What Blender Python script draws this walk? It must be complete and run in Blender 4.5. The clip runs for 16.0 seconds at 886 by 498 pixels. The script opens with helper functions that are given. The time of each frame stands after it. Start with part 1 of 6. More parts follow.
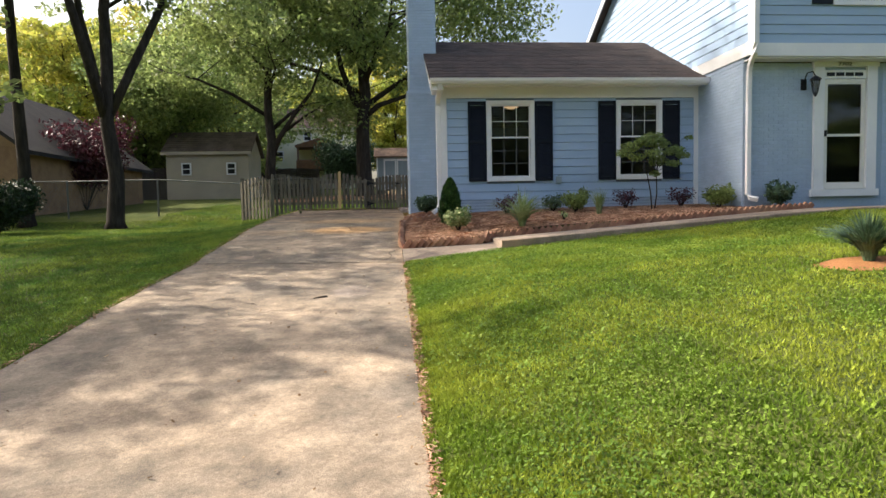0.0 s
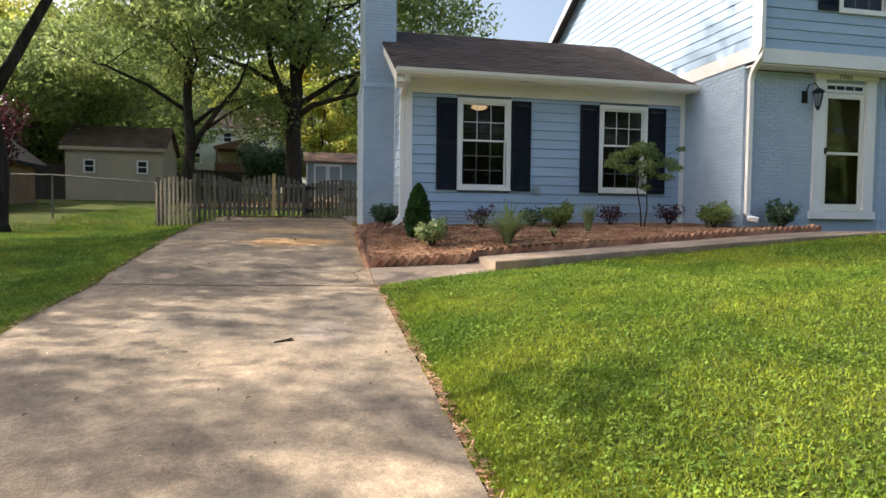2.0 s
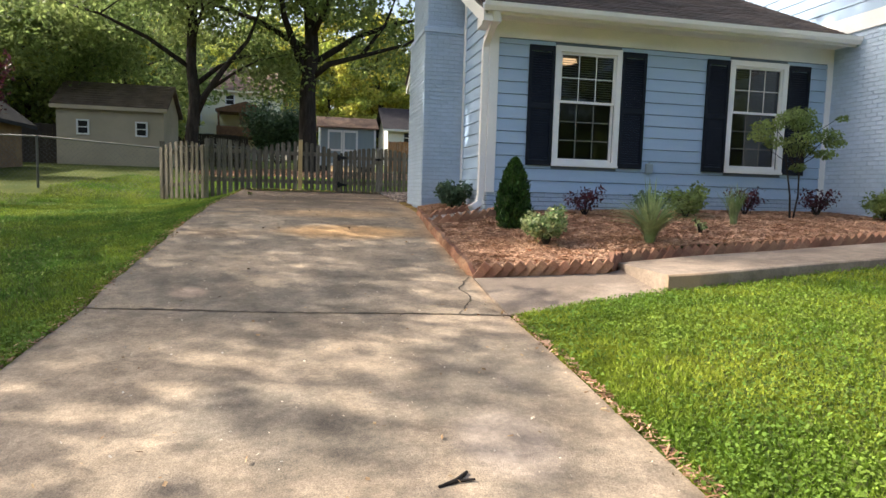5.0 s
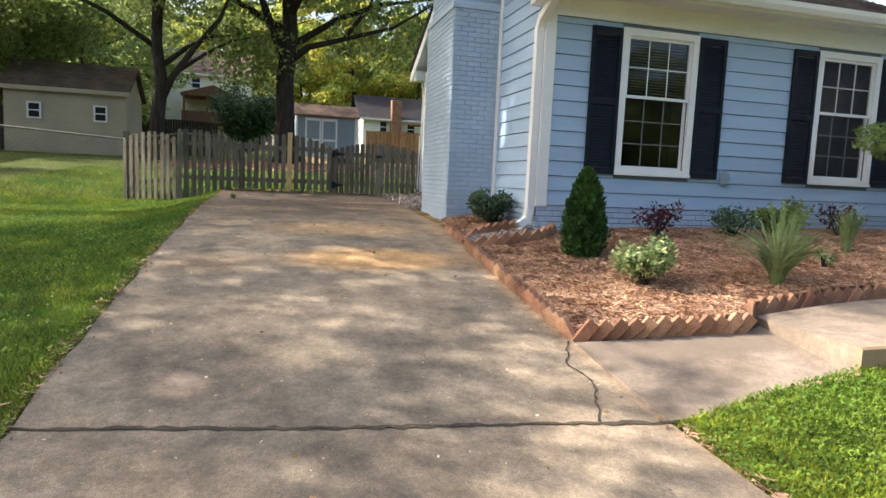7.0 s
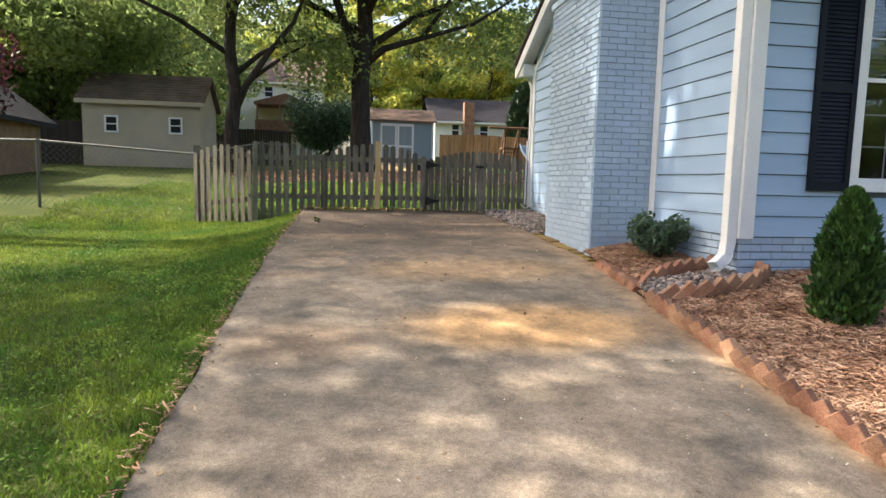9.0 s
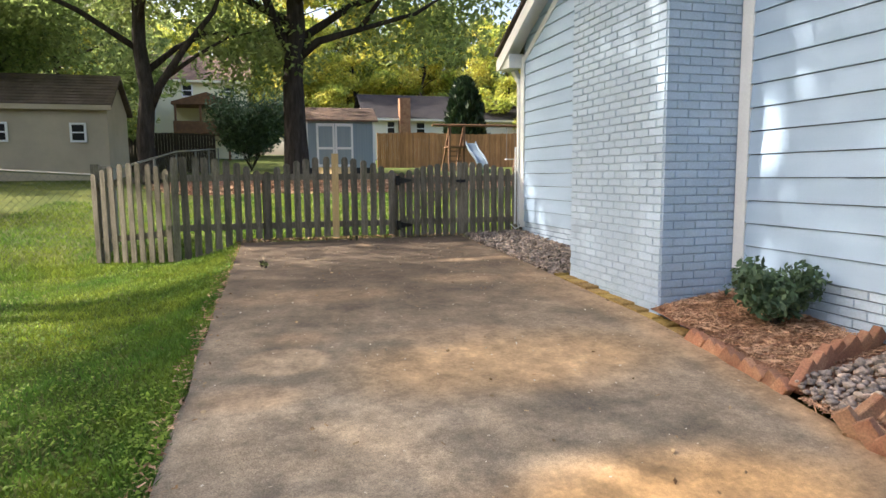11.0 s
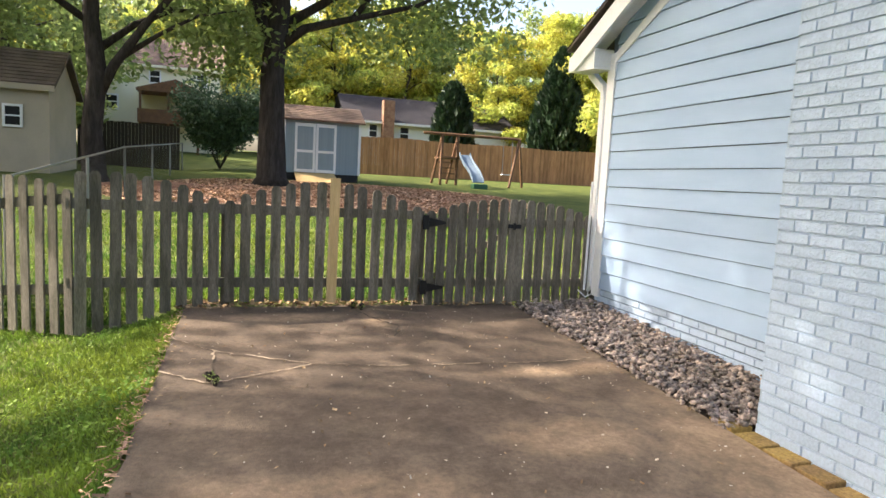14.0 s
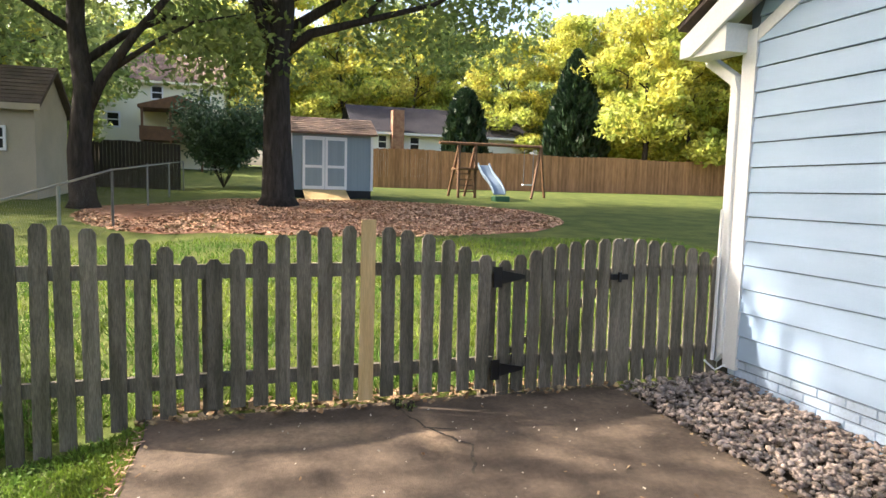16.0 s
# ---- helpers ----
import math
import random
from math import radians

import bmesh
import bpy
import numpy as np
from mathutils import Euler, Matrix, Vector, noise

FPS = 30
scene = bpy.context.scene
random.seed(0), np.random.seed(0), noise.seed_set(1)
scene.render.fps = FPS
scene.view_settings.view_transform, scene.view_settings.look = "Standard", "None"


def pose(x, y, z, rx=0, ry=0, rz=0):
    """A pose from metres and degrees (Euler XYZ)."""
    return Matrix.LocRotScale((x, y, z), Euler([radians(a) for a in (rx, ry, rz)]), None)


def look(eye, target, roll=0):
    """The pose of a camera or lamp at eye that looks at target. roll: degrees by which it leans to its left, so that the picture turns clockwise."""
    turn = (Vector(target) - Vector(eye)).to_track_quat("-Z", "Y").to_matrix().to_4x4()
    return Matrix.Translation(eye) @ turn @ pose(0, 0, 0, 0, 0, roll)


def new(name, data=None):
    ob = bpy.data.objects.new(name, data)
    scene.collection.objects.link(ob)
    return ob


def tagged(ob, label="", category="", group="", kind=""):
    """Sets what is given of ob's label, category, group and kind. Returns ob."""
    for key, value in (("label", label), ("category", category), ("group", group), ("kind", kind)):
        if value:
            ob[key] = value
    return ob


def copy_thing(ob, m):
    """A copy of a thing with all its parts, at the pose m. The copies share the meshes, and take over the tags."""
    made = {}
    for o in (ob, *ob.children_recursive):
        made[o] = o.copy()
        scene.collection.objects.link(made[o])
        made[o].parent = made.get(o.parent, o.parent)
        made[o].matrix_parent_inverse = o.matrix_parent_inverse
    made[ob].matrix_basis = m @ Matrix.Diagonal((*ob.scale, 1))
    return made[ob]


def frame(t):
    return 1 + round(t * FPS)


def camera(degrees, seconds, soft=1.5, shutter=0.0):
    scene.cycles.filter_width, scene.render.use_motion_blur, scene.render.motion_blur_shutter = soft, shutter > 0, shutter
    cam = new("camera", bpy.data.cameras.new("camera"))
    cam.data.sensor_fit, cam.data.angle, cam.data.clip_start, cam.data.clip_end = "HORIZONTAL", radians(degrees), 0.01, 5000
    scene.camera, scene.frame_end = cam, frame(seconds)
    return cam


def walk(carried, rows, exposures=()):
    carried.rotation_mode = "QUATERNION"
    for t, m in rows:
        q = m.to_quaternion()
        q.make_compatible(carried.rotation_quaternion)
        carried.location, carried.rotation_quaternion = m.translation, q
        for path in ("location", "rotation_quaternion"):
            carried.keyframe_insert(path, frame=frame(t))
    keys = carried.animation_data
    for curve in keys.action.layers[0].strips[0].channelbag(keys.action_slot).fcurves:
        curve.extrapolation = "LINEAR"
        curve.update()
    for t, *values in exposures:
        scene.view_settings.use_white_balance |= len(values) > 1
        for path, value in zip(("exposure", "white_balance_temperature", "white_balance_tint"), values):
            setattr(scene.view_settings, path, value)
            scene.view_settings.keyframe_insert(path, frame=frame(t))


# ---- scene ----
cam = camera(70.5, 16.0)
METRES, EYE, TILT, LEAN, TURN = 8.0, 1.5, 0.0, 0.0, -8.3
PATH = [
    (0, (1.457, -1.031, 1.679), (1.618, 0.958, 1.56), -1.1),
    (0.5, (1.325, -0.493, 1.652), (1.509, 1.495, 1.537), 1.3),
    (1, (1.183, 0.069, 1.642), (1.463, 2.047, 1.548), 1.5),
    (1.3, (1.092, 0.408, 1.64), (1.32, 2.392, 1.529), -0.0),
    (1.5, (1.035, 0.616, 1.649), (1.402, 2.58, 1.547), -0.5),
    (2, (0.825, 1.013, 1.7), (1.24, 2.968, 1.615), 0.6),
    (2.5, (0.577, 1.44, 1.728), (0.996, 3.394, 1.635), 2.4),
    (3, (0.446, 1.974, 1.716), (0.813, 3.937, 1.612), 0.8),
    (3.5, (0.335, 2.407, 1.758), (0.776, 4.352, 1.612), 1.6),
    (4, (0.165, 2.877, 1.816), (0.67, 4.805, 1.653), 3.4),
    (4.2, (0.132, 3.065, 1.817), (0.496, 5.026, 1.661), 3.3),
    (6.3, (-0.236, 5.195, 2.055), (0.326, 7.1, 1.825), -1.1),
    (6.5, (-0.287, 5.376, 2.06), (0.265, 7.286, 1.841), 0.1),
    (7, (-0.478, 5.84, 2.156), (0.048, 7.758, 1.941), 2.5),
    (7.5, (-0.583, 6.337, 2.199), (-0.227, 8.295, 2.001), 1.0),
    (8, (-0.694, 6.862, 2.239), (-0.381, 8.828, 2.053), -0.0),
    (8.5, (-0.784, 7.396, 2.281), (-0.382, 9.346, 2.09), 2.2),
    (9, (-0.792, 7.97, 2.343), (-0.471, 9.932, 2.127), 1.3),
    (9.2, (-0.794, 8.19, 2.365), (-0.445, 10.149, 2.16), 1.3),
    (11.3, (-1.081, 10.57, 2.697), (-0.549, 12.484, 2.466), -0.6),
    (11.5, (-1.085, 10.792, 2.707), (-0.587, 12.717, 2.491), -1.3),
    (12, (-1.028, 11.293, 2.783), (-0.484, 13.205, 2.565), -0.5),
    (12.5, (-1.077, 11.791, 2.818), (-0.456, 13.678, 2.587), 2.5),
    (13, (-1.095, 12.282, 2.897), (-0.469, 14.171, 2.693), 2.0),
    (13.5, (-1.039, 12.807, 2.972), (-0.413, 14.695, 2.766), 0.6),
    (14, (-1.004, 13.271, 3.012), (-0.381, 15.16, 2.801), 3.0),
    (14.5, (-0.94, 13.771, 3.045), (-0.23, 15.629, 2.835), 4.1),
    (15, (-0.857, 14.276, 3.104), (-0.276, 16.177, 2.887), 2.3),
    (15.5, (-0.895, 14.711, 3.147), (-0.371, 16.632, 2.963), 2.9),
    (16, (-0.886, 15.207, 3.193), (-0.289, 17.107, 3.007), 1.4),
]
EXPOSURES = [(0, 1.0, 6550, 10), (3, 1.05, 6550, 10), (6.5, 1.35, 6400, 9), (9, 1.55, 6450, 10), (12, 1.75, 6700, 11), (16, 1.95, 6550, 12)]
walk(cam, [(t, look(eye, target, roll)) for t, eye, target, roll in PATH], EXPOSURES)

# ---- light ----
world = bpy.data.worlds.new("world")
scene.world = world
world.use_nodes = True
_wn = world.node_tree
_sky = _wn.nodes.new("ShaderNodeTexSky")
_sky.sky_type, _sky.sun_disc = "NISHITA", False
SUN_EL, SUN_AZ = radians(38), radians(-68)   # the azimuth is taken from +y towards +x
_sky.sun_elevation, _sky.sun_rotation = SUN_EL, SUN_AZ
_sky.air_density, _sky.dust_density, _sky.ozone_density = 1.0, 6.0, 0.8
_bg = _wn.nodes["Background"]
_bg.inputs[1].default_value = 0.15
_wn.links.new(_sky.outputs[0], _bg.inputs[0])
sun = new("sun", bpy.data.lights.new("sun", "SUN"))
sun.data.energy, sun.data.angle, sun.data.color = 3.7, radians(0.6), (1.0, 0.92, 0.80)
sun.rotation_euler = look((math.sin(SUN_AZ) * math.cos(SUN_EL), math.cos(SUN_AZ) * math.cos(SUN_EL), math.sin(SUN_EL)), (0, 0, 0)).to_euler()


# ---- materials ----
def material(name, base, rough=0.7, other=None, scale=3.0, grain=60.0, grain_amount=0.15, bump=0.2, bump_scale=80.0, spec=0.4, metal=0.0,
             island=0.0, thing=0.0, lo=0.4, hi=0.6, stretch=(1, 1, 1), coord="Object", through_light=0.0, mottle=()):
    """Two colours mixed by a broad noise, a fine grain on them, and a relief."""
    m = bpy.data.materials.new(name)
    m.use_nodes = True
    nt = m.node_tree
    n, l = nt.nodes, nt.links
    b = n["Principled BSDF"]
    b.inputs["Roughness"].default_value, b.inputs["Metallic"].default_value = rough, metal
    b.inputs["Specular IOR Level"].default_value = spec
    tc = n.new("ShaderNodeTexCoord")
    mp = n.new("ShaderNodeMapping")
    mp.inputs["Scale"].default_value = stretch
    if coord == "World":
        g = n.new("ShaderNodeNewGeometry")
        l.new(g.outputs["Position"], mp.inputs[0])
    else:
        l.new(tc.outputs[coord], mp.inputs[0])
    broad = n.new("ShaderNodeTexNoise")
    broad.inputs["Scale"].default_value, broad.inputs["Detail"].default_value, broad.inputs["Roughness"].default_value = scale, 5, 0.6
    l.new(mp.outputs[0], broad.inputs["Vector"])
    mr = n.new("ShaderNodeMapRange")
    mr.inputs["From Min"].default_value, mr.inputs["From Max"].default_value = lo, hi
    l.new(broad.outputs["Fac"], mr.inputs[0])
    mix = n.new("ShaderNodeMix")
    mix.data_type = "RGBA"
    mix.inputs[6].default_value = (*base, 1)
    mix.inputs[7].default_value = (*(other or base), 1)
    l.new(mr.outputs[0], mix.inputs[0])
    fine = n.new("ShaderNodeTexNoise")
    fine.inputs["Scale"].default_value, fine.inputs["Detail"].default_value = grain, 3
    l.new(mp.outputs[0], fine.inputs["Vector"])
    value = n.new("ShaderNodeMapRange")
    value.inputs["From Min"].default_value, value.inputs["From Max"].default_value = 0.3, 0.7
    value.inputs["To Min"].default_value, value.inputs["To Max"].default_value = 1 - grain_amount, 1 + grain_amount
    l.new(fine.outputs["Fac"], value.inputs[0])
    last = value.outputs[0]
    for mscale, low, high in mottle:
        mn = n.new("ShaderNodeTexNoise")
        mn.inputs["Scale"].default_value, mn.inputs["Detail"].default_value, mn.inputs["Roughness"].default_value = mscale, 6, 0.65
        l.new(mp.outputs[0], mn.inputs["Vector"])
        mv = n.new("ShaderNodeMapRange")
        mv.inputs["From Min"].default_value, mv.inputs["From Max"].default_value = 0.38, 0.62
        mv.inputs["To Min"].default_value, mv.inputs["To Max"].default_value = low, high
        l.new(mn.outputs["Fac"], mv.inputs[0])
        mm = n.new("ShaderNodeMath")
        mm.operation = "MULTIPLY"
        l.new(last, mm.inputs[0])
        l.new(mv.outputs[0], mm.inputs[1])
        last = mm.outputs[0]
    for amount, node, socket in ((island, "ShaderNodeNewGeometry", "Random Per Island"), (thing, "ShaderNodeObjectInfo", "Random")):
        if amount:
            r = n.new(node)
            v = n.new("ShaderNodeMapRange")
            v.inputs["To Min"].default_value, v.inputs["To Max"].default_value = 1 - amount, 1 + amount
            l.new(r.outputs[socket], v.inputs[0])
            t = n.new("ShaderNodeMath")
            t.operation = "MULTIPLY"
            l.new(last, t.inputs[0])
            l.new(v.outputs[0], t.inputs[1])
            last = t.outputs[0]
    sc = n.new("ShaderNodeVectorMath")
    sc.operation = "SCALE"
    l.new(mix.outputs[2], sc.inputs[0])
    l.new(last, sc.inputs["Scale"])
    l.new(sc.outputs[0], b.inputs["Base Color"])
    if bump:
        bn = n.new("ShaderNodeTexNoise")
        bn.inputs["Scale"].default_value, bn.inputs["Detail"].default_value = bump_scale, 4
        l.new(mp.outputs[0], bn.inputs["Vector"])
        bp = n.new("ShaderNodeBump")
        bp.inputs["Strength"].default_value, bp.inputs["Distance"].default_value = bump, 0.01
        l.new(bn.outputs["Fac"], bp.inputs["Height"])
        l.new(bp.outputs[0], b.inputs["Normal"])
    if through_light:
        tr = n.new("ShaderNodeBsdfTranslucent")
        l.new(sc.outputs[0], tr.inputs[0])
        ms = n.new("ShaderNodeMixShader")
        ms.inputs[0].default_value = through_light
        l.new(b.outputs[0], ms.inputs[1])
        l.new(tr.outputs[0], ms.inputs[2])
        l.new(ms.outputs[0], n["Material Output"].inputs[0])
    return m


def blend_in(m, colour, inside, softness=0.3, strength=1.0, breakup=0.0):
    """Lays a second colour over a material round a place of the world: (x, y, radius x, radius y)."""
    n, l = m.node_tree.nodes, m.node_tree.links
    b = n["Principled BSDF"]
    old = b.inputs["Base Color"].links[0].from_socket
    g = n.new("ShaderNodeNewGeometry")
    x, y, rx, ry = inside
    mp = n.new("ShaderNodeMapping")
    mp.inputs["Location"].default_value = (-x / rx, -y / ry, 0)
    mp.inputs["Scale"].default_value = (1 / rx, 1 / ry, 0)
    l.new(g.outputs["Position"], mp.inputs[0])
    ln = n.new("ShaderNodeVectorMath")
    ln.operation = "LENGTH"
    l.new(mp.outputs[0], ln.inputs[0])
    ns = n.new("ShaderNodeTexNoise")
    ns.inputs["Scale"].default_value, ns.inputs["Detail"].default_value = 2.2, 6
    l.new(g.outputs["Position"], ns.inputs["Vector"])
    ad = n.new("ShaderNodeMath")
    ad.operation = "MULTIPLY_ADD"
    l.new(ns.outputs["Fac"], ad.inputs[0])
    ad.inputs[1].default_value = breakup
    l.new(ln.outputs["Value"], ad.inputs[2])
    mr = n.new("ShaderNodeMapRange")
    mr.interpolation_type = "SMOOTHSTEP"
    mr.inputs["From Min"].default_value, mr.inputs["From Max"].default_value = 1 + breakup / 2 - softness, 1 + breakup / 2 + softness
    mr.inputs["To Min"].default_value, mr.inputs["To Max"].default_value = strength, 0
    l.new(ad.outputs[0], mr.inputs[0])
    mix = n.new("ShaderNodeMix")
    mix.data_type = "RGBA"
    mix.inputs[7].default_value = (*colour, 1)
    l.new(mr.outputs[0], mix.inputs[0])
    l.new(old, mix.inputs[6])
    l.new(mix.outputs[2], b.inputs["Base Color"])
    return m


SIDING = material("siding_paint", (0.355, 0.475, 0.635), 0.55, (0.33, 0.45, 0.61), 1.2, 90, 0.05, 0.25, 50, thing=0.03, stretch=(1, 1, 6), coord="World")
BRICK_PAINT = material("painted_brick", (0.42, 0.52, 0.65), 0.5, (0.385, 0.485, 0.62), 2.5, 60, 0.08, 0.5, 60, island=0.04, thing=0.04, coord="World")
# Brick mortar; behind the siding its dark tone paints the lap shadows.
MORTAR_AND_LAP_SHADE = material("mortar_and_lap_shade", (0.12, 0.15, 0.20), 0.7, None, 3, 90, 0.1, 0.3, 90, coord="World")
WHITE = material("white_paint", (0.80, 0.80, 0.80), 0.45, (0.74, 0.75, 0.76), 1.5, 60, 0.04, 0.1, 30, coord="World")
CREAM = material("cream_storm_door", (0.74, 0.72, 0.66), 0.4, None, 2, 40, 0.03, 0.05, 30)
NAVY = material("navy_shutter", (0.006, 0.009, 0.017), 0.55, (0.009, 0.012, 0.021), 4, 60, 0.1, 0.1, 60, spec=0.2)
BLACK = material("black_metal", (0.015, 0.015, 0.017), 0.4, None, 4, 60, 0.1, 0.05, 60, metal=0.4)
SHINGLE = material("brown_shingle", (0.085, 0.062, 0.054), 0.9, (0.055, 0.042, 0.040), 2.0, 220, 0.35, 0.5, 200, thing=0.12, island=0.15, coord="World")
CONCRETE = material("driveway_concrete", (0.39, 0.298, 0.207), 0.85, (0.205, 0.167, 0.125), 0.7, 130, 0.28, 0.5, 110, lo=0.40, hi=0.60, coord="World")
# Browner towards the fence: stains, plus tree shade put into the colour.
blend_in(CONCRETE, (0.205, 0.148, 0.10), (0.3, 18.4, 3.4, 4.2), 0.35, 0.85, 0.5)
blend_in(CONCRETE, (0.52, 0.33, 0.17), (0.45, 13.9, 1.0, 0.45), 0.5, 0.75, 0.5)
blend_in(CONCRETE, (0.47, 0.34, 0.22), (-1.0, 14.2, 0.28, 0.22), 0.15, 0.75, 0.1)
blend_in(CONCRETE, (0.60, 0.35, 0.15), (0.55, 12.2, 0.85, 0.45), 0.45, 0.85, 0.4)
blend_in(CONCRETE, (0.46, 0.30, 0.17), (1.75, 12.0, 0.22, 4.2), 0.5, 0.7, 0.4)
blend_in(CONCRETE, (0.50, 0.36, 0.26), (-0.95, 9.4, 0.13, 0.14), 0.4, 0.7, 0.6)
blend_in(CONCRETE, (0.52, 0.42, 0.34), (0.95, 6.6, 0.22, 0.3), 0.5, 0.6, 0.4)
# Deepens the fence end again, dark stain and painted tree shade together.
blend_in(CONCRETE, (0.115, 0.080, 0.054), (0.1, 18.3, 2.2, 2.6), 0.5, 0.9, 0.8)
for _p in ((-1.05, 12.0, 0.42, 0.32), (-1.2, 13.7, 0.3, 0.14), (-0.8, 15.8, 0.75, 0.22), (0.75, 16.2, 0.35, 0.2), (1.55, 15.6, 0.3, 0.7), (0.15, 18.6, 0.10, 0.28), (-0.6, 18.75, 0.5, 0.12), (-0.9, 14.6, 0.25, 0.15), (0.1, 14.5, 0.5, 0.12), (1.3, 17.2, 0.5, 0.1)):
    blend_in(CONCRETE, (0.42, 0.285, 0.175), _p, 0.6, 0.6, 0.7)


def mottle_over(m, layers):
    """Multiplies a material's colour by patchy stains of several sizes."""
    n, l = m.node_tree.nodes, m.node_tree.links
    b = n["Principled BSDF"]
    g = n.new("ShaderNodeNewGeometry")
    for scale, low, high in layers:
        old = b.inputs["Base Color"].links[0].from_socket
        ns = n.new("ShaderNodeTexNoise")
        ns.inputs["Scale"].default_value, ns.inputs["Detail"].default_value, ns.inputs["Roughness"].default_value = scale, 7, 0.68
        l.new(g.outputs["Position"], ns.inputs["Vector"])
        mv = n.new("ShaderNodeMapRange")
        mv.inputs["From Min"].default_value, mv.inputs["From Max"].default_value = 0.36, 0.64
        mv.inputs["To Min"].default_value, mv.inputs["To Max"].default_value = low, high
        l.new(ns.outputs["Fac"], mv.inputs[0])
        sc = n.new("ShaderNodeVectorMath")
        sc.operation = "SCALE"
        l.new(old, sc.inputs[0])
        l.new(mv.outputs[0], sc.inputs["Scale"])
        l.new(sc.outputs[0], b.inputs["Base Color"])


mottle_over(CONCRETE, ((0.9, 0.80, 1.12), (2.4, 0.68, 1.22), (7.0, 0.78, 1.16), (34, 0.82, 1.14)))
JOINT = material("brick_joint_paint", (0.345, 0.435, 0.545), 0.7, None, 3, 90, 0.1, 0.3, 90, coord="World")
PATH_CONCRETE = material("path_concrete", (0.30, 0.235, 0.18), 0.85, (0.21, 0.16, 0.12), 1.2, 200, 0.2, 0.35, 120, coord="World")
mottle_over(PATH_CONCRETE, ((2.0, 0.78, 1.18), (9.0, 0.84, 1.14), (40, 0.88, 1.1)))
blend_in(PATH_CONCRETE, (0.42, 0.27, 0.15), (3.2, 8.85, 0.5, 0.12), 0.5, 0.7, 0.6)
blend_in(PATH_CONCRETE, (0.17, 0.13, 0.10), (2.2, 9.6, 1.2, 0.2), 0.5, 0.6, 0.6)
CRACK = material("crack_dirt", (0.045, 0.035, 0.028), 1.0, (0.09, 0.07, 0.045), 8, 60, 0.3, 0.3, 60, coord="World")
PALE_CRACK = material("chalky_crack", (0.40, 0.31, 0.22), 0.95, (0.12, 0.09, 0.06), 9, 60, 0.3, 0.3, 60, coord="World", lo=0.42, hi=0.58)
SOIL = material("lawn_soil", (0.055, 0.075, 0.018), 0.95, (0.095, 0.11, 0.028), 1.3, 60, 0.45, 0.8, 40, coord="World", spec=0.1)
GRASS = material("grass_blades", (0.14, 0.225, 0.022), 0.6, (0.31, 0.36, 0.042), 0.9, 6, 0.2, 0.0, island=0.35, coord="World", through_light=0.35, spec=0.2)
# Darker copy of the sunlit lawn colour, with the shade painted in.
GRASS_PAINTED_SHADE = material("painted_shade_grass_blades", (0.09, 0.18, 0.028), 0.6, (0.20, 0.26, 0.035), 0.9, 6, 0.2, 0.0, island=0.35, coord="World", through_light=0.35, spec=0.2)
MULCH = material("pine_straw_mulch", (0.29, 0.155, 0.10), 0.95, (0.19, 0.095, 0.06), 3, 90, 0.4, 0.9, 70, coord="World", spec=0.1)
STRAW = material("mulch_needles", (0.56, 0.36, 0.235), 0.9, (0.33, 0.185, 0.115), 4, 30, 0.2, 0, island=0.5, coord="World", spec=0.1)
RED_BRICK = material("red_brick", (0.25, 0.115, 0.07), 0.85, (0.35, 0.20, 0.12), 3, 90, 0.25, 0.5, 90, thing=0.3, island=0.2, coord="World")
ROCK = material("river_rock", (0.20, 0.165, 0.15), 0.6, (0.34, 0.26, 0.21), 9, 60, 0.25, 0.3, 90, island=0.5, coord="World")
FENCE = material("weathered_picket", (0.19, 0.162, 0.128), 0.85, (0.105, 0.093, 0.068), 3, 40, 0.35, 0.6, 50, thing=0.3, stretch=(6, 6, 0.7), coord="World")
NEW_WOOD = material("fresh_pine", (0.66, 0.47, 0.24), 0.6, (0.58, 0.39, 0.18), 4, 30, 0.12, 0.3, 40, stretch=(8, 8, 0.6), coord="World")
CEDAR = material("cedar_board", (0.34, 0.17, 0.075), 0.8, (0.25, 0.12, 0.05), 2, 20, 0.2, 0.3, 30, thing=0.2, island=0.25, stretch=(4, 4, 0.6), coord="World")
DARK_BOARD = material("dark_fence_board", (0.045, 0.035, 0.03), 0.85, None, 2, 20, 0.2, 0.3, 30, island=0.2, stretch=(4, 4, 0.6), coord="World")
BARK = material("bark", (0.052, 0.043, 0.037), 0.95, (0.03, 0.025, 0.022), 3, 12, 0.35, 1.0, 14, stretch=(3, 3, 0.5), coord="World", spec=0.1)
STEEL = material("galvanised_steel", (0.24, 0.245, 0.25), 0.45, None, 4, 60, 0.1, 0.05, 60, metal=0.8)
BEIGE = material("beige_siding", (0.46, 0.39, 0.30), 0.75, (0.41, 0.35, 0.27), 1.0, 40, 0.08, 0.2, 30, coord="World")
PALE = material("pale_yellow_siding", (0.80, 0.77, 0.60), 0.7, None, 0.6, 20, 0.06, 0.1, 30, coord="World")
OFFWHITE = material("far_house_siding", (0.78, 0.78, 0.74), 0.7, None, 0.6, 20, 0.06, 0.1, 30, coord="World")
SHED_GREY = material("shed_siding", (0.27, 0.33, 0.37), 0.7, (0.24, 0.30, 0.335), 1, 40, 0.06, 0.2, 30, stretch=(12, 12, 0.3), coord="World")
SHED_ROOF = material("shed_shingle", (0.26, 0.17, 0.13), 0.9, (0.15, 0.10, 0.08), 1.5, 50, 0.3, 0.5, 40, coord="World")
